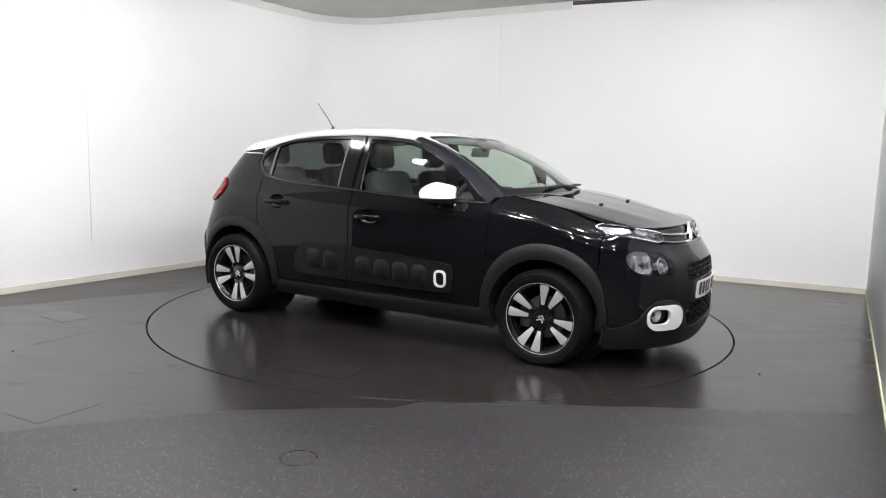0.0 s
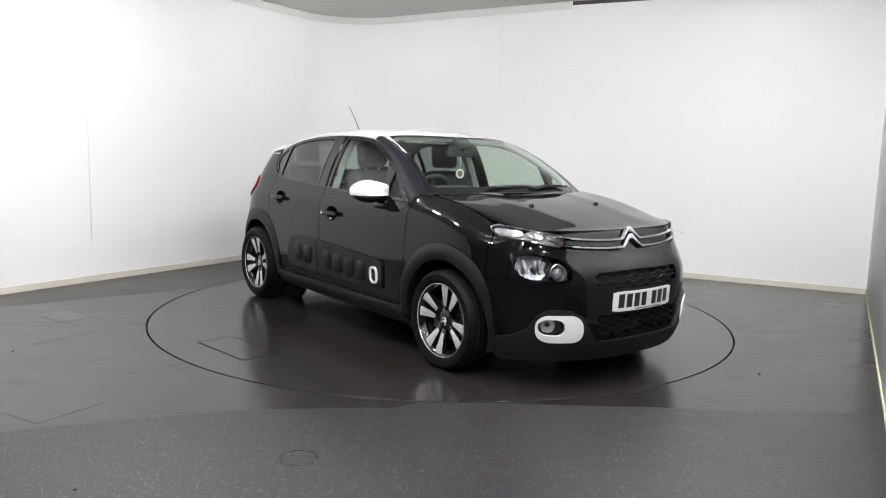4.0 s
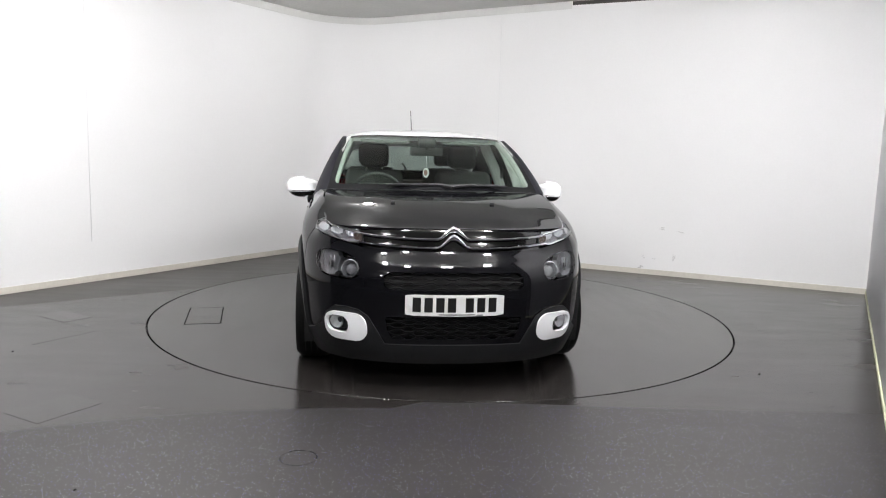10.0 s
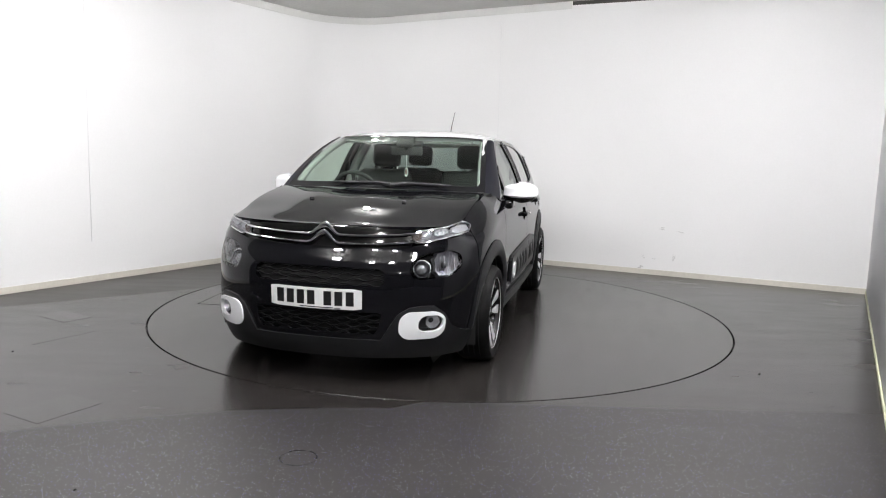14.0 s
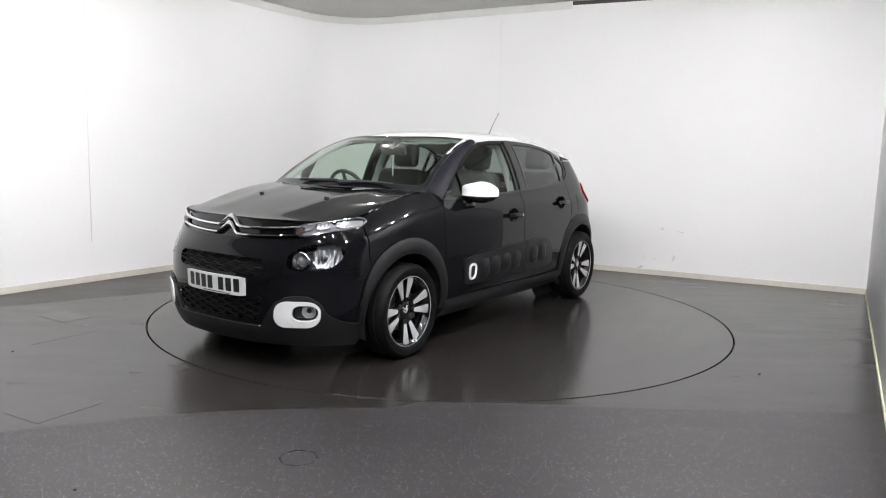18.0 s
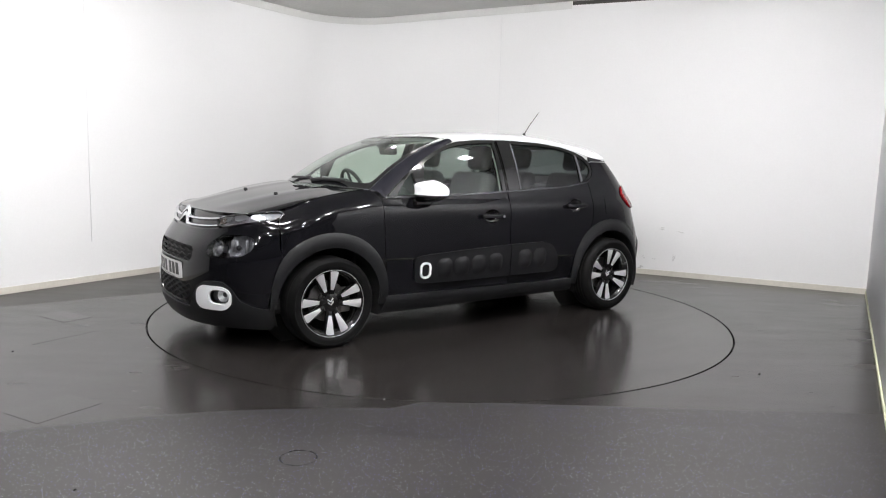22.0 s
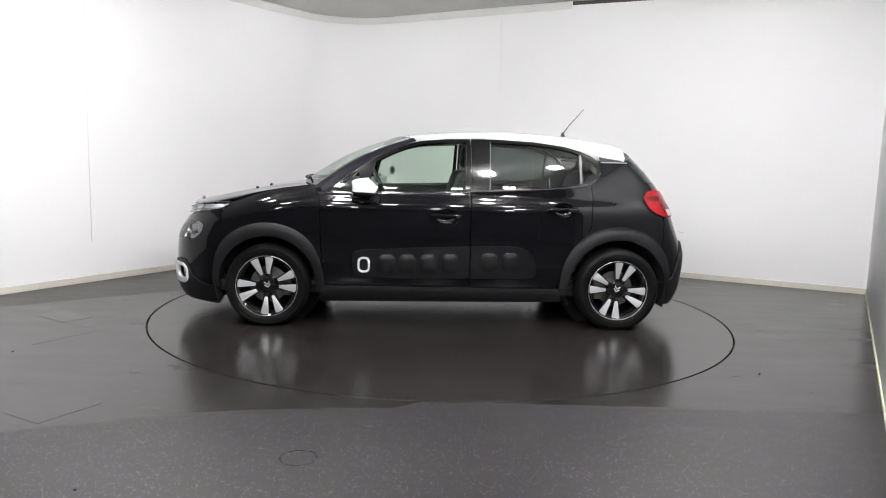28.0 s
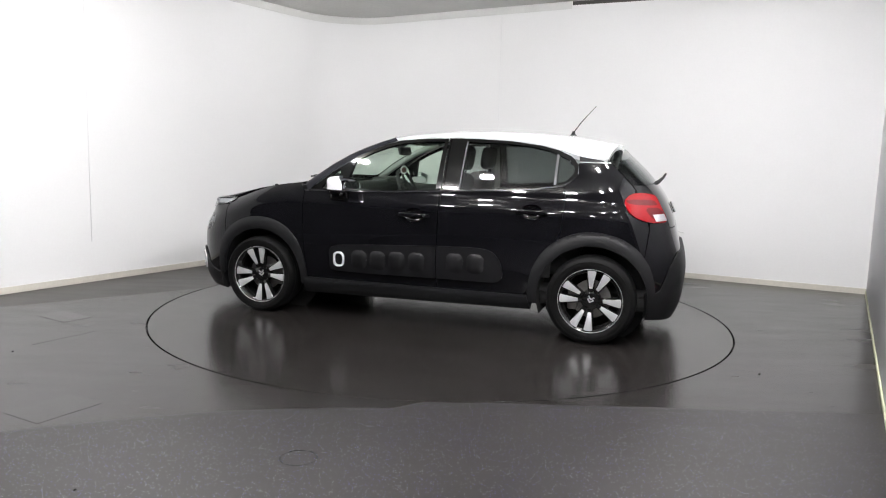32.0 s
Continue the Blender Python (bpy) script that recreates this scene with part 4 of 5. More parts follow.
    # the two trim bars with the double chevron badge
    for zb, za in ((0.805, 0.858), (0.762, 0.817)):
        pts = []
        for y, z in ((0.500, zb + 0.020), (0.42, zb + 0.011), (0.30, zb + 0.004), (0.18, zb), (0.090, zb), (0.070, zb + 0.006), (0.045, zb + 0.027), (0.018, za - 0.006), (0.0, za)):
            p = body(*sy(y, z))
            pts.append((float(p[0]) + 0.004, float(p[1]), z))
        pts = pts + [(x, -y, z) for x, y, z in pts[-2::-1]]
        bm = bmesh.new()
        rows = []
        for i, q in enumerate(pts):
            h = 0.0065 + 0.010 * math.exp(-(q[1] / 0.055) ** 2)
            rows.append([bm.verts.new((q[0] + dx, q[1], q[2] + dz * h)) for dx, dz in ((-0.012, -1), (0.004, -1), (0.009, -0.5), (0.009, 0.5), (0.004, 1), (-0.012, 1))])
        for a, b in zip(rows, rows[1:]):
            for k in range(6):
                bm.faces.new((a[k], a[(k + 1) % 6], b[(k + 1) % 6], b[k]))
        bm.faces.new(rows[0])
        bm.faces.new(rows[-1])
        bmesh.ops.recalc_face_normals(bm, faces=bm.faces)
        part("trim_bar", bm, M["chrome"], car, "bright trim bar rising to a chevron badge", angle=50)
    grilles(car)
    # number plate, bent a little with the bumper, with plain bars for its characters
    plate_t = Matrix.Translation((2.074, 0, 0.474)) @ pose(0, 0, 0, 90, 0, 90) @ pose(0, 0, 0, 3, 0, 0)

    def bow(x):
        return -0.36 * x * x

    def bent(w, h, deep, x0=0.0, y0=0.0, z0=0.0, n=12):
        bm = bmesh.new()
        rows = []
        for i in range(n + 1):
            x = x0 - w / 2 + w * i / n
            cut = 0.006 if i in (0, n) and h > 0.1 else 0.0
            rows.append([bm.verts.new((x, y0 + y, z0 + z + bow(x))) for y, z in ((-h / 2 + cut, 0), (h / 2 - cut, 0), (h / 2 - cut, deep), (-h / 2 + cut, deep))])
        for p, q in zip(rows, rows[1:]):
            for k in range(4):
                bm.faces.new((p[k], p[(k + 1) % 4], q[(k + 1) % 4], q[k]))
        bm.faces.new(rows[0])
        bm.faces.new(rows[-1])
        bmesh.ops.recalc_face_normals(bm, faces=bm.faces)
        return bm
    np_ = part("number_plate", bent(0.522, 0.112, 0.005), M["plate"], car, "white number plate with black bars", at=plate_t)
    xpos = -0.2015
    for k in range(7):
        part("plate_bar", bent(0.043, 0.077, 0.0008, xpos, 0.003, 0.005, 4), M["ink"], np_)
        xpos += 0.061 + (0.033 if k == 3 else 0)
    for dx in (-0.238, 0.238):
        part("plate_screw", lathe([(0, 0.0018), (0.005, 0.0012), (0.0062, 0)], 12), M["white_trim"], np_, at=Matrix.Translation((dx, 0.0, 0.005 + bow(dx))))
    part("maker_strip", bent(0.19, 0.005, 0.0006, 0.01, -0.048, 0.005, 6), M["lamp_dark"], np_)
    part("maker_strip", bent(0.034, 0.010, 0.0008, 0.130, -0.052, 0.0052, 4), M["lamp_grey"], np_)
    # rear end
    panel("tailgate", body, [ry(0, 0.80), ry(0.54, 0.80), ry(0.545, 0.985), ry(0.60, 1.00), sx(-1.528, 1.01), sx(-1.522, 1.05), sx(-1.498, 1.082), ry(0.60, 1.082), ry(0, 1.09)], M["paint"], car, both=True, flange=0.02)
    panel("rear_screen", body, [ry(0, 1.095)] + [ry(0.62, 1.085), sx(-1.492, 1.09), sx(-1.422, 1.16), sx(-1.357, 1.222), sx(-1.335, 1.25)] + [ry(0.53, 1.275), ry(0.40, 1.305), ry(0.2, 1.328), ry(0, 1.334)], M["smoke"], car, "tinted rear screen", both=True, flange=0.01, offset=-0.004)
    panel("rear_bumper", body, [ry(0, 0.34), ry(0.58, 0.33), sx(-1.72, 0.325), sx(-1.66, 0.32)] + arch(-1.27, 0.40, 176, 140, 8) + xs((-1.607, 0.60), (-1.628, 0.795), (-1.625, 0.850)) + [ry(0.60, 0.850), ry(0.548, 0.850), ry(0.545, 0.795), ry(0, 0.795)], M["paint"], car, both=True, flange=0.02)
    panel("rear_valance", body, [ry(0, 0.635), ry(0.48, 0.638), ry(0.555, 0.632), ry(0.62, 0.600), sx(-1.765, 0.540), sx(-1.742, 0.455), sx(-1.715, 0.390), sx(-1.68, 0.362), sx(-1.628, 0.350), sx(-1.625, 0.18), ry(0.5, 0.17), ry(0, 0.17)], M["plastic"], car, "grained grey lower rear bumper", both=True, flange=0.05, offset=0.014)
    wip = tube([(-1.622, 0.0, 1.076), (-1.655, 0.0, 1.100), (-1.680, -0.01, 1.126), (-1.698, -0.03, 1.158)], 0.017, 8, 0.4)
    part("rear_wiper", wip, M["seal"], car, "black rear wiper arm")
    part("tailgate_badge", join(tube([(-1.762, -0.05, 0.91), (-1.748, 0, 0.945), (-1.762, 0.05, 0.91)], 0.008, 6), tube([(-1.776, -0.05, 0.88), (-1.760, 0, 0.915), (-1.776, 0.05, 0.88)], 0.008, 6)), M["chrome"], car)
    # aerial
    ant = join(lathe([(0.0, 0.034), (0.010, 0.032), (0.016, 0.010), (0.030, 0.0)], 16), tube([(0, 0, 0.02), (-0.055, 0, 0.10), (-0.165, 0, 0.225)], 0.0042, 8, 0.55))
    part("aerial", ant, M["seal"], car, "thin black roof aerial raked backwards", at=Matrix.Translation((-0.992, 0, 1.428)))
    # wipers
    for pts in ([(1.085, 0.10, 1.040), (1.055, 0.02, 1.052), (1.065, -0.28, 1.048)], [(1.085, 0.10, 1.040), (1.06, 0.20, 1.052), (1.02, 0.42, 1.05)]):
        wa = part("wiper_arm", tube([(x, y, z + 0.008) for x, y, z in pts], 0.013, 8, 0.6), M["seal"], car)
        (x0, y0, z0), (x1, y1, z1) = pts[1], pts[2]
        part("wiper_blade", tube([(x0 - 0.01, y0 * 0.4, z0 + 0.004), (x1 - 0.006, y1 * 1.15, z1 + 0.004)], 0.007, 6), M["seal"], wa)
    for y in (-0.298, 0.298):
        part("washer_jet", box(0.022, 0.026, 0.014, 0.004, 2, at=(1.437, y, float(hood_surface(1.437, y)[2]) + 0.004)), M["seal"], car)
    # underbody, wheel housings
    part("underbody", box(3.3, 1.40, 0.10, 0.03, 2, at=(0, 0, 0.27)), M["pit"], car)
    for cx in (1.27, -1.27):
        for s in (1, -1):
            bm = bmesh.new()
            prev = None
            for k in range(21):
                a = radians(-20 + 220 * k / 20)
                row = [bm.verts.new((cx + 0.375 * math.cos(a), s * yy, 0.30 + 0.375 * math.sin(a))) for yy in (0.52, 0.80)]
                if prev:
                    bm.faces.new((prev[0], prev[1], row[1], row[0]))
                prev = row
            bm2 = lathe([(0.0, 0.0), (0.375, 0.0)], 32)
            moved(bm2, Matrix.Translation((cx, s * 0.52, 0.30)) @ pose(0, 0, 0, 90, 0, 0))
            part("wheel_housing", join(bm, bm2), M["pit"], car)
    # engine bay and boot shields keep daylight out
    part("bulkhead", box(0.02, 1.30, 0.62, at=(1.02, 0, 0.62)), M["pit"], car)


def HEADLAMP():
    return blob([sy(0.500, 0.605), sy(0.496, 0.675), sy(0.55, 0.722), sy(0.67, 0.738), sy(0.728, 0.712), sy(0.738, 0.65), sy(0.70, 0.600), sy(0.56, 0.583)], 1)


def facing(y, z, s, depth):
    """A matrix at a place on the front, its z axis square to the surface, turned a little to the front."""
    u = sy(y, z)[0]
    a, b = body(u + 0.5, z) - body(u - 0.5, z), body(u, z + 0.01) - body(u, z - 0.01)
    n = np.cross(a, b)
    n = Vector((n / np.linalg.norm(n)).tolist())
    p = Vector(body(u, z).tolist()) + n * depth
    n = (n + Vector((0.35, 0, 0))).normalized()
    p.y *= s
    n.y *= s
    q = n.to_track_quat("Z", "Y")
    return Matrix.Translation(p) @ q.to_matrix().to_4x4()


def fluted(y0, z0, ry0, rz0, deep, flute, pitch):
    """A reflector bowl with upright flutes."""
    def f(u, z):
        p = body(u, z)
        r = np.clip(((np.abs(p[..., 1]) - y0) / ry0) ** 2 + ((z - z0) / rz0) ** 2, 0, 1)
        p[..., 0] += -deep * (1 - r) + flute * np.cos(p[..., 1] * 2 * np.pi / pitch)
        return p
    return f


def headlamps(car, s):
    hl = panel("headlamp", body, HEADLAMP(), M["lamp_smoke"], car, "clear-lensed main headlamp", side=s, offset=-0.075, flange=-0.075)
    panel("lens", body, HEADLAMP(), M["lens"], hl, side=s, offset=-0.001, flange=0)
    # bright outer reflector with fins, projector beside it
    panel("reflector", fluted(0.668, 0.665, 0.070, 0.065, 0.028, 0.0008, 0.013), blob([sy(0.628, 0.612), sy(0.612, 0.712), sy(0.68, 0.726), sy(0.718, 0.706), sy(0.725, 0.652), sy(0.694, 0.612)], 1), M["lamp_bowl"], hl, side=s, offset=-0.020, flange=0.03, da=0.35, db=0.010)
    at = facing(0.667, 0.664, s, -0.038)
    part("bulb_cap", lathe([(0.0, 0.022), (0.012, 0.018), (0.019, 0.006), (0.020, -0.02)], 18), M["lamp_dark"], hl, at=at)
    for dy in (-0.036, -0.018, 0.026):
        q = body(*sy(0.667 + dy, 0.668))
        part("reflector_fin", box(0.020, 0.004, 0.075, at=(float(q[0]) - 0.028, s * (0.667 + dy), 0.664)), M["lamp_grey"], hl)
    at = facing(0.560, 0.650, s, -0.034)
    part("projector_ring", lathe([(0.030, -0.03), (0.040, 0.0), (0.045, 0.012), (0.050, 0.010), (0.052, -0.02)], 28), M["reflector"], hl, at=at)
    part("projector_lens", lathe([(0.0, 0.016), (0.016, 0.011), (0.028, -0.002), (0.032, -0.02)], 24), M["projector"], hl, at=at)
    drl_out = blob([sx(1.555, 0.882), sx(1.64, 0.872), sy(0.62, 0.860), sy(0.49, 0.836), sy(0.475, 0.785), sy(0.52, 0.773), sy(0.64, 0.802), sx(1.62, 0.826), sx(1.565, 0.848)], 1)
    dr = panel("daytime_lamp", body, drl_out, M["lamp_grey"], car, "slim clear daytime running lamp", side=s, offset=-0.022, flange=-0.025)
    panel("lens", body, drl_out, M["lens"], dr, side=s, offset=0.004, flange=0.004)
    for k in range(3):
        a, b = 0.735 - 0.082 * k, 0.735 - 0.082 * k - 0.070
        zz = 0.848 - 0.010 * k
        cell = blob([sy(a, zz + 0.016), sy(b, zz + 0.013), sy(b + 0.01, zz - 0.022), sy(a - 0.004, zz - 0.014)], 1)
        panel("led_cell", fluted(a - 0.035, zz, 0.04, 0.025, 0.010, 0.0014, 0.016), cell, M["led"], dr, side=s, offset=-0.006, flange=0.01, da=0.5, db=0.008)
    panel("indicator", body, blob([sy(0.535, 0.828), sy(0.488, 0.822), sy(0.482, 0.79), sy(0.53, 0.792)], 1), M["amber"], dr, "dull amber indicator", side=s, offset=-0.008, flange=0.01, da=2, db=0.02)
    # bright border of the daytime lamp, running on from the trim bars
    for pts in ([sy(0.498, 0.829), sy(0.56, 0.842), sy(0.64, 0.858), sx(1.64, 0.872), sx(1.58, 0.878), sx(1.552, 0.872), sx(1.548, 0.862)], [sy(0.498, 0.783), sy(0.54, 0.776), sy(0.64, 0.800), sx(1.62, 0.826), sx(1.572, 0.846), sx(1.550, 0.858), sx(1.548, 0.862)]):
        line = [body(*q).tolist() for q in pts]
        part("lamp_border", tube([(x + 0.004, s * (y + 0.004), z) for x, y, z in line], 0.0040, 6), M["chrome"], dr, "bright border of the daytime lamp")
    # fog lamp
    outer = [sy(0.556 + dy, 0.344 + dz) for dy, dz in rounded(0.212, 0.146, 0.060, 6, 0.10)]
    hole = [sy(0.598 + dy, 0.352 + dz) for dy, dz in rounded(0.110, 0.088, 0.038, 6, 0.10)]
    fg = panel("fog_lamp_surround", body, outer, M["white_trim"], car, "glossy white fog lamp surround", side=s, offset=0.022, flange=0.02, holes=[hole], da=1.6, db=0.015)
    panel("pocket", body, [sy(0.598 + dy, 0.352 + dz) for dy, dz in rounded(0.116, 0.094, 0.041, 6, 0.10)], M["lamp_dark"], fg, side=s, offset=-0.028, flange=-0.050, da=1.6, db=0.015)
    at = facing(0.616, 0.357, s, -0.010)
    part("fog_lamp", lathe([(0.012, -0.02), (0.030, -0.006), (0.038, 0.010), (0.041, 0.004)], 24), M["bowl"], fg, at=at)
    part("lens", lathe([(0.0, 0.015), (0.02, 0.013), (0.037, 0.009)], 24), M["lens"], fg, at=at)


def grilles(car):
    for name, z0, z1, yw, off in (("upper_grille", 0.53, 0.655, 0.385, -0.035), ("lower_grille", 0.275, 0.42, 0.375, -0.04)):
        g = panel(name, body, [sy(0, z0), sy(yw, z0), sy(yw, z1), sy(0, z1)], M["pit"], car, "black honeycomb air intake", both=True, offset=off, flange=0)
        n = 4 if name == "upper_grille" else 7
        for k in range(n):
            z = z0 + (z1 - z0) * (k + 0.7) / (n + 0.4)
            pts = []
            m = 26
            for i in range(m + 1):
                y = -yw + 0.01 + (2 * yw - 0.02) * i / m
                p = body(*sy(max(abs(y), 0.002), z))
                pts.append((float(p[0]) - 0.010, y, z + (0.007 if (i // 2 + k) % 2 else -0.004)))
            part("grille_bar", tube(pts, 0.0058, 5), M["grille"], g)


def mirror(car, s):
    """Door mirror: white cap over a black shell, on a black foot."""
    mi = part("door_mirror", moved(join(
        box(0.14, 0.06, 0.06, 0.02, 3, at=(0.03, -0.065, -0.075))), Matrix.Translation((0.573, s * 0.880, 1.000)) @ Matrix.Diagonal((1, s, 1, 1))), M["gloss_black"], car, "door mirror with a white cap")
    def shell(sc, cut0, cut1, name, mat, label=""):
        bm = bmesh.new()
        nu, nv = 28, 16
        rows = []
        for j in range(nv + 1):
            t = j / nv
            lat = cut0 + (cut1 - cut0) * t
            row = []
            for i in range(nu + 1):
                a = math.pi * i / nu
                # half egg: bulges forward, flat at the glass
                cy = math.cos(a)
                cx = math.sin(a)
                cl = math.cos(radians(lat)) ** 0.75
                z = math.copysign(abs(math.sin(radians(lat))) ** 0.8, lat)
                x = 0.185 * sc * (cx ** 0.8) * cl + 0.075 * abs(math.sin(radians(lat))) ** 1.6
                y = 0.118 * sc * math.copysign(abs(cy) ** 0.95, cy) * cl
                zz = 0.064 * sc * z * (1 + 0.15 * cy)
                row.append(bm.verts.new((x, y + 0.01, zz)))
            rows.append(row)
        for a, b in zip(rows, rows[1:]):
            for i in range(nu):
                bm.faces.new((a[i], a[i + 1], b[i + 1], b[i]))
        bmesh.ops.remove_doubles(bm, verts=bm.verts, dist=1e-5)
        bmesh.ops.recalc_face_normals(bm, faces=bm.faces)
        if sum((f.normal.x) for f in bm.faces) < 0:
            bmesh.ops.reverse_faces(bm, faces=bm.faces)
        m = Matrix.Translation((0.478, s * 0.868, 1.005)) @ Matrix.Diagonal((1, s, 1, 1)) @ pose(0, 0, 0, 0, 0, -8)
        moved(bm, m)
        if s < 0:
            bmesh.ops.reverse_faces(bm, faces=bm.faces)
        part(name, bm, mat, mi, label, angle=60)
    shell(1.03, -14, 90, "cap", M["white_paint"], "glossy white mirror cap")
    shell(1.0, -90, -22, "lower_shell", M["gloss_black"])
    shell(1.015, -24, -12, "side_repeater", M["lens"], "clear side repeater strip")
    back = prism(rounded(0.205, 0.075, 0.036, 6), 0.006)
    part("mirror_glass", back, M["chrome"], mi, at=Matrix.Translation((0.482, s * 0.877, 1.005)) @ pose(0, 0, 0, 90, 0, -90 - 8 * s))


def wheel(car, cx, s, spin):
    """Tyre and a gloss black alloy with eight diamond-cut spoke faces in four pairs."""
    hub = new("wheel")
    hub.parent = car
    hub["label"] = "gloss black alloy wheel with bright spoke faces"
    hub.matrix_basis = Matrix.Translation((cx, s * 0.752, HUB_Z if cx < 0 else HUB_Z - 0.008)) @ pose(0, 0, 0, -90 * s, 0, 0)
    # local z points outwards
    R = TYRE_R if cx < 0 else TYRE_R - 0.008
    ty = lathe([(0.215, -0.095), (0.235, -0.104), (0.27, -0.106), (R - 0.014, -0.092), (R - 0.003, -0.078), (R, -0.05), (R, 0.05), (R - 0.003, 0.078), (R - 0.014, 0.092), (0.272, 0.104), (0.245, 0.105), (0.224, 0.099), (0.216, 0.09), (0.212, 0.0)], 72, close=True)
    tyre = part("tyre", ty, M["rubber"], hub, angle=40)
    for z in (-0.05, -0.017, 0.017, 0.05):
        part("tread_groove", lathe([(R + 0.0008, z - 0.004), (R + 0.0008, z + 0.004)], 72), M["pit"], tyre)
    part("sidewall_ring", lathe([(0.262, 0.1048), (0.264, 0.1062), (0.268, 0.1060), (0.270, 0.1040)], 72), M["rubber"], tyre)
    part("rim", lathe([(0.213, -0.09), (0.200, -0.085), (0.188, -0.04), (0.186, 0.055), (0.200, 0.078), (0.211, 0.088), (0.2165, 0.094), (0.2175, 0.088)], 72), M["alloy_black"], hub, angle=40)
    part("rim_lip", lathe([(0.2150, 0.0940), (0.2162, 0.0968), (0.2178, 0.0962), (0.2172, 0.090)], 72, close=True), M["alloy"], hub, "thin bright rim edge", angle=60)
    part("brake_disc", lathe([(0.03, -0.012), (0.03, -0.002), (0.132, -0.002), (0.132, -0.012)], 48, close=True), M["steel"], hub)
    part("brake_caliper", box(0.07, 0.16, 0.06, 0.012, 2, at=(-0.125 if cx > 0 else 0.125, 0, -0.01)), M["steel"], hub)
    hubcap = lathe([(0.0, 0.060), (0.030, 0.059), (0.052, 0.056), (0.066, 0.050), (0.070, 0.036), (0.070, 0.0)], 36)
    part("hub_centre", hubcap, M["alloy_black"], hub)
    for zz in (0.0, -0.020):
        chev = tube([(-0.020, zz - 0.006, 0.0605), (0, zz + 0.014, 0.0605), (0.020, zz - 0.006, 0.0605)], 0.0052, 6)
        part("chevron", chev, M["alloy"], hub, at=pose(0, 0, 0, 0, 0, spin))
    for k in range(4):
        for d in (-18, 18):
            ang = spin + 90 * k + d
            lean = 0.010 if d > 0 else -0.010
            # spoke body
            sp = prism([(0.055, -0.017), (0.212, -0.036 - lean), (0.214, 0.036 - lean), (0.055, 0.017)], 0.034, 0.004)
            moved(sp, Matrix.Translation((0, 0, 0.030)))
            for v in sp.verts:
                v.co.z += 0.022 * max(0, (v.co.x - 0.06) / 0.15) - 0.004
            spo = part("spoke", sp, M["alloy_black"], hub, at=pose(0, 0, 0, 0, 0, ang))
            fc = prism([(0.083, -0.0105 - lean * 0.3), (0.199, -0.030 - lean), (0.208, -0.014 - lean), (0.209, 0.014 - lean), (0.202, 0.028 - lean), (0.083, 0.0115 - lean * 0.3)], 0.0025, 0.0008)
            for v in fc.verts:
                v.co.z += 0.0605 + 0.022 * max(0, (v.co.x - 0.06) / 0.15)
            part("spoke_face", fc, M["alloy"], spo, "diamond-cut bright spoke face")
    for k in range(4):
        part("wheel_bolt", lathe([(0, 0.050), (0.009, 0.049), (0.010, 0.030)], 6), M["steel"], hub, at=pose(0.055 * math.cos(math.pi * k / 2 + 0.8), 0.055 * math.sin(math.pi * k / 2 + 0.8), 0.004))
    return hub


def seat(car, y, x=0.09, rear=False):
    """A seat with its backrest and head restraint."""
    st = new("rear_seat" if rear else "front_seat")
    st.parent = car
    st["label"] = "dark grey cloth car seat"
    w = 0.50
    part("cushion", box(0.50, w, 0.16, 0.06, 4, at=(x + 0.12, y, 0.50)), M["fabric"], st)
    bk = box(0.15, w, 0.62, 0.06, 4)
    for v in bk.verts:
        v.co.y *= 1 - 0.10 * max(0, v.co.z / 0.31)
    part("backrest", moved(bk, Matrix.Translation((x - 0.20, y, 0.82)) @ pose(0, 0, 0, 0, -17, 0)), M["fabric"], st)
    hr = box(0.10, 0.235, 0.19, 0.045, 4)
    part("head_restraint", moved(hr, Matrix.Translation((x - 0.325, y, 1.235)) @ pose(0, 0, 0, 0, -8, 0)), M["fabric"], st)
    for dy in (-0.06, 0.06):
        part("restraint_post", tube([(x - 0.30, y + dy, 1.08), (x - 0.32, y + dy, 1.19)], 0.007, 8), M["chrome"], st)


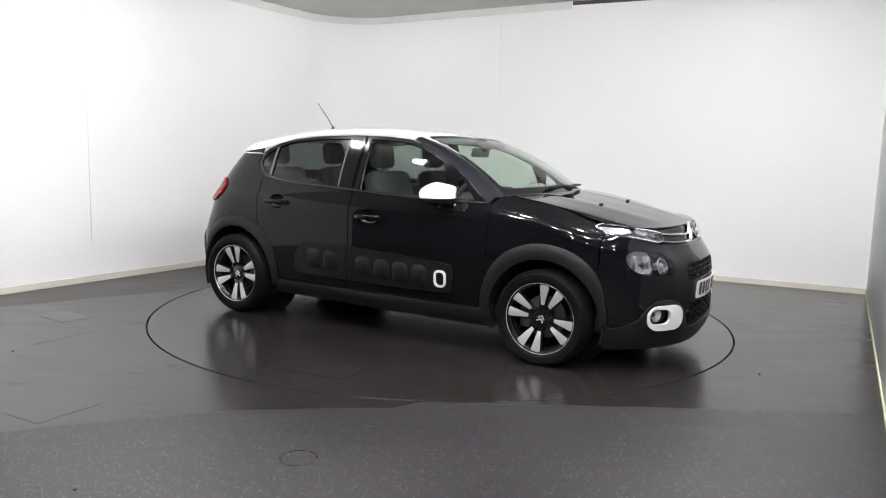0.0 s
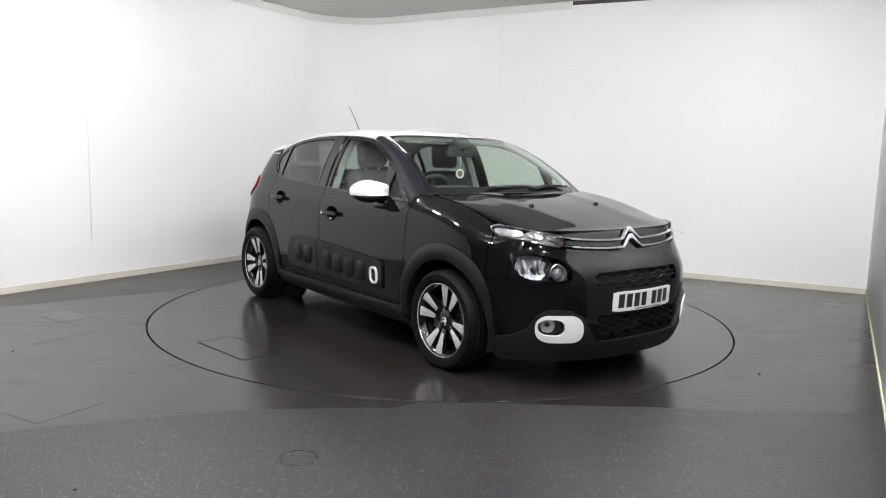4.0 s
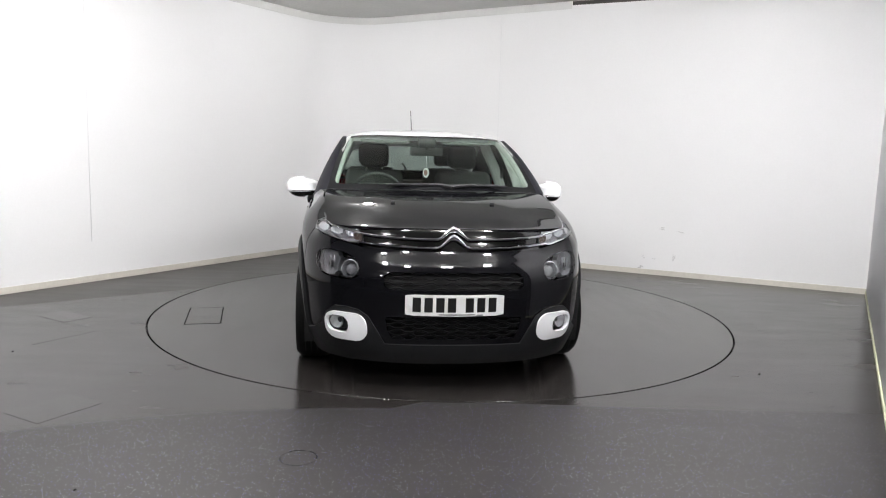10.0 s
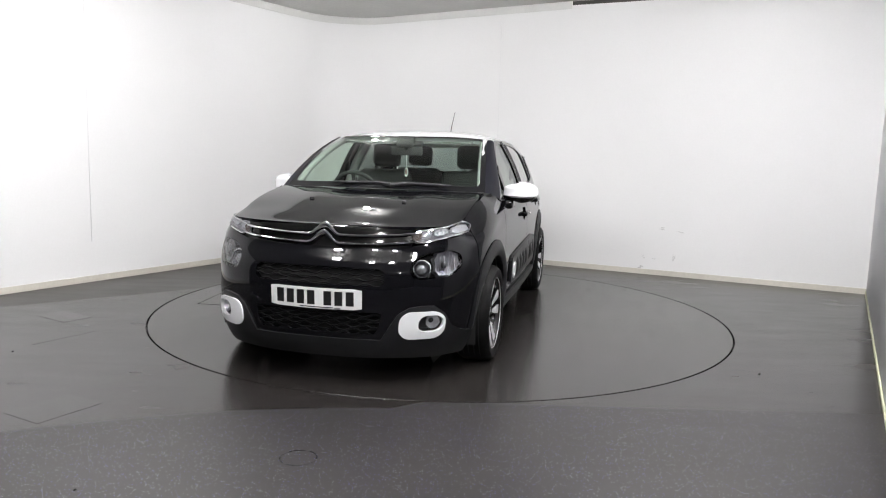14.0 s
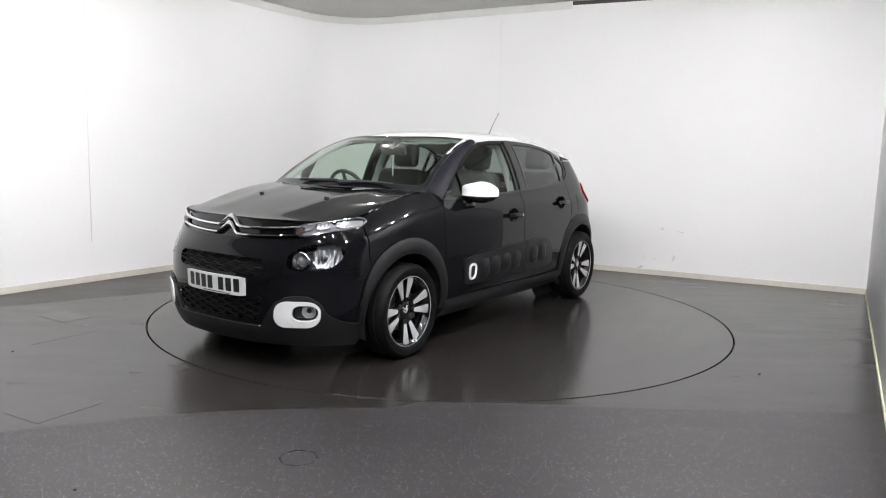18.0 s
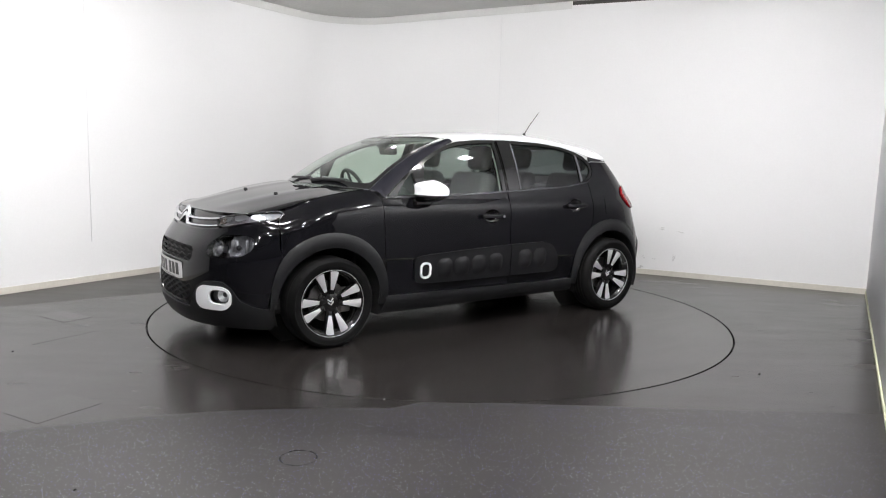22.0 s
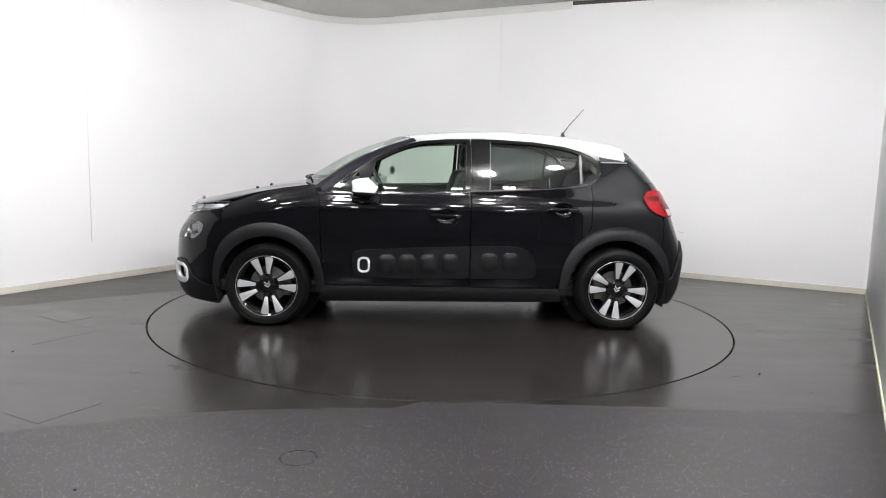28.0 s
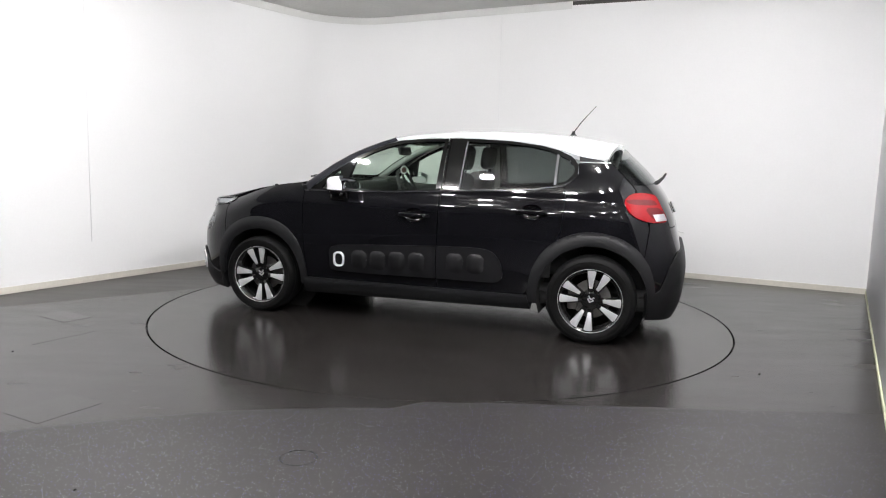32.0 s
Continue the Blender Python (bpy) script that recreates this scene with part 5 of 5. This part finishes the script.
def cabin(car):
    part("cabin_floor", box(2.6, 1.36, 0.04, at=(-0.35, 0, 0.33)), M["cabin"], car)
    d = box(0.42, 1.42, 0.22, 0.07, 4)
    part("dashboard", moved(d, Matrix.Translation((0.80, 0, 0.90)) @ pose(0, 0, 0, 0, 6, 0)), M["cabin"], car)
    part("instrument_hood", box(0.16, 0.32, 0.07, 0.03, 3, at=(0.70, -0.34, 1.010)), M["cabin"], car)
    part("centre_console", box(0.9, 0.22, 0.26, 0.04, 3, at=(0.25, 0, 0.50)), M["cabin"], car)
    for y in (-0.36, 0.36):
        seat(car, y)
        seat(car, y, -0.95, True)
    part("parcel_shelf", box(0.45, 1.16, 0.03, 0.01, 2, at=(-1.42, 0, 0.98)), M["cabin"], car)
    st = new("steering_wheel")
    st.parent = car
    st["label"] = "black three-spoke steering wheel"
    m = Matrix.Translation((0.50, -0.36, 0.945)) @ pose(0, 0, 0, 0, -66, 0)
    ring = [(0.178 * math.cos(2 * math.pi * k / 40), 0.178 * math.sin(2 * math.pi * k / 40), 0) for k in range(40)]
    part("wheel_rim", moved(tube(ring, 0.015, 10, closed=True), m), M["cabin"], st)
    part("wheel_boss", moved(lathe([(0, 0.03), (0.05, 0.026), (0.07, 0.0), (0.06, -0.05)], 24), m), M["cabin"], st)
    for a in (0, 90, 180):
        part("wheel_spoke", moved(box(0.13, 0.03, 0.014, 0.005, 2, at=(0.11, 0, 0)), m @ pose(0, 0, 0, 0, 0, a - 90)), M["cabin"], st)
    part("steering_column", moved(tube([(0, 0, -0.02), (0, 0, -0.25)], 0.035, 12), m), M["cabin"], st)
    # interior mirror, camera pod, hanging disc
    rm = part("interior_mirror", moved(box(0.035, 0.24, 0.07, 0.016, 3), Matrix.Translation((0.40, 0, 1.275)) @ pose(0, 0, 0, 0, 12, 0)), M["cabin"], car)
    part("mirror_stalk", tube([(0.42, 0, 1.29), (0.47, 0, 1.325)], 0.012, 8), M["cabin"], rm)
    part("camera_pod", moved(box(0.10, 0.13, 0.05, 0.018, 3), Matrix.Translation((0.43, 0, 1.335)) @ pose(0, 0, 0, 0, 28, 0)), M["cabin"], car)
    part("hanging_cord", tube([(0.405, 0.0, 1.245), (0.405, 0.0, 1.165)], 0.0018, 6), M["white_trim"], car, "white cord below the interior mirror")
    oval = pose(0.405, 0, 1.118, 0, 0, -50) @ pose(0, 0, 0, 0, 90, 0) @ Matrix.Diagonal((1.16, 1, 1, 1))
    ad = part("hanging_disc", moved(lathe([(0.0, -0.003), (0.029, -0.003), (0.031, 0.0), (0.029, 0.003), (0.0, 0.003)], 28), oval), M["white_trim"], car, "white oval air freshener hanging from the mirror")
    part("disc_centre", moved(lathe([(0, 0.0036), (0.019, 0.0036), (0.019, -0.0036), (0, -0.0036)], 24), oval), M["dull_red"], ad, "dull red centre of the air freshener")
    for y in (-0.30, 0.30):
        part("sun_visor", moved(box(0.17, 0.36, 0.018, 0.007, 2), Matrix.Translation((0.30, y, 1.345)) @ pose(0, 0, 0, 0, 8, 0)), M["visor"], car)
    # inner trims of the pillars
    for s in (1, -1):
        a = [screen_surface(np.array(0.955), np.array(t)).tolist() for t in (0.05, 0.3, 0.6, 0.95)]
        part("pillar_lining", tube([(x - 0.035, y * s, z - 0.01) for x, y, z in a], 0.028, 8), M["pale_trim"], car, "pale lining of the windscreen pillar")
        part("pillar_lining", tube([(-0.225, s * 0.70, 0.98), (-0.23, s * 0.635, 1.16), (-0.24, s * 0.545, 1.34)], 0.04, 8), M["pale_trim"], car)
        part("seat_belt", tube([(-0.20, s * 0.70, 1.18), (-0.22, s * 0.66, 0.85), (-0.22, s * 0.62, 0.5)], 0.014, 6), M["seal"], car)
        part("door_lining", box(1.75, 0.03, 0.52, 0.01, 2, at=(-0.10, s * 0.735, 0.68)), M["cabin"], car)
        part("door_cap", box(1.55, 0.05, 0.05, 0.015, 2, at=(-0.10, s * 0.745, 0.955)), M["cabin"], car)
    part("headlining", box(1.10, 0.94, 0.02, 0.008, 2, at=(-0.38, 0, 1.372)), M["visor"], car)


def build_car():
    car = thing("hatchback_car", "black five-door hatchback with a white roof, on the turntable", "car")
    chassis_parts(car)
    for cx in (1.27, -1.27):
        for s in (1, -1):
            wheel(car, cx, s, SPIN[(cx > 0, s)])
    cabin(car)
    return car


SPIN = {(True, 1): 11, (True, -1): -21, (False, 1): -16, (False, -1): 10}


def build_turntable():
    t = thing("turntable", "round charcoal vinyl turntable set flush in the floor", "turntable")
    disc = lathe([(0.0, 0.0), (TABLE_R - 0.6, 0.0), (TABLE_R - 0.001, 0.0), (TABLE_R, -0.001), (TABLE_R, -0.05)], 180)
    part("deck", disc, M["disc"], t)
    return t


# ---------------------------------------------------------------- what turns
def heading(s):
    return -30.4228 - 5.2292 * s + 0.0010538 * (s - 16) ** 2


def motions():
    table_rows, car_rows = [], []
    for k in range(33):
        a = heading(k)
        m = pose(0, 0, 0, 0, 0, a)
        table_rows.append((k, m))
        car_rows.append((k, m @ Matrix.Translation((0.015, -0.193, 0.0015))))
    walk(turntable, table_rows)
    walk(car, car_rows)


build_studio()
build_floor_cover()
build_floor_marks()
build_wall_marks()
build_lamps()
turntable = build_turntable()
hatch("hatch", "", ((-0.0444, -1.979), (-0.0757, -1.741), (0.491, -1.9085)), 0.008, M["disc"], turntable)
hatch("floor_hatch", "small square vinyl-covered floor hatch", ((-2.98, -0.58), (-2.69, -0.76), (-2.85, -0.42)), 0.005, M["disc"])
hatch("floor_hatch", "vinyl-covered rectangular floor hatch beside the turntable", ((-2.03, -2.54), (-1.81, -2.66), (-1.87, -2.26)), 0.003, M["disc"])
car = build_car()
motions()
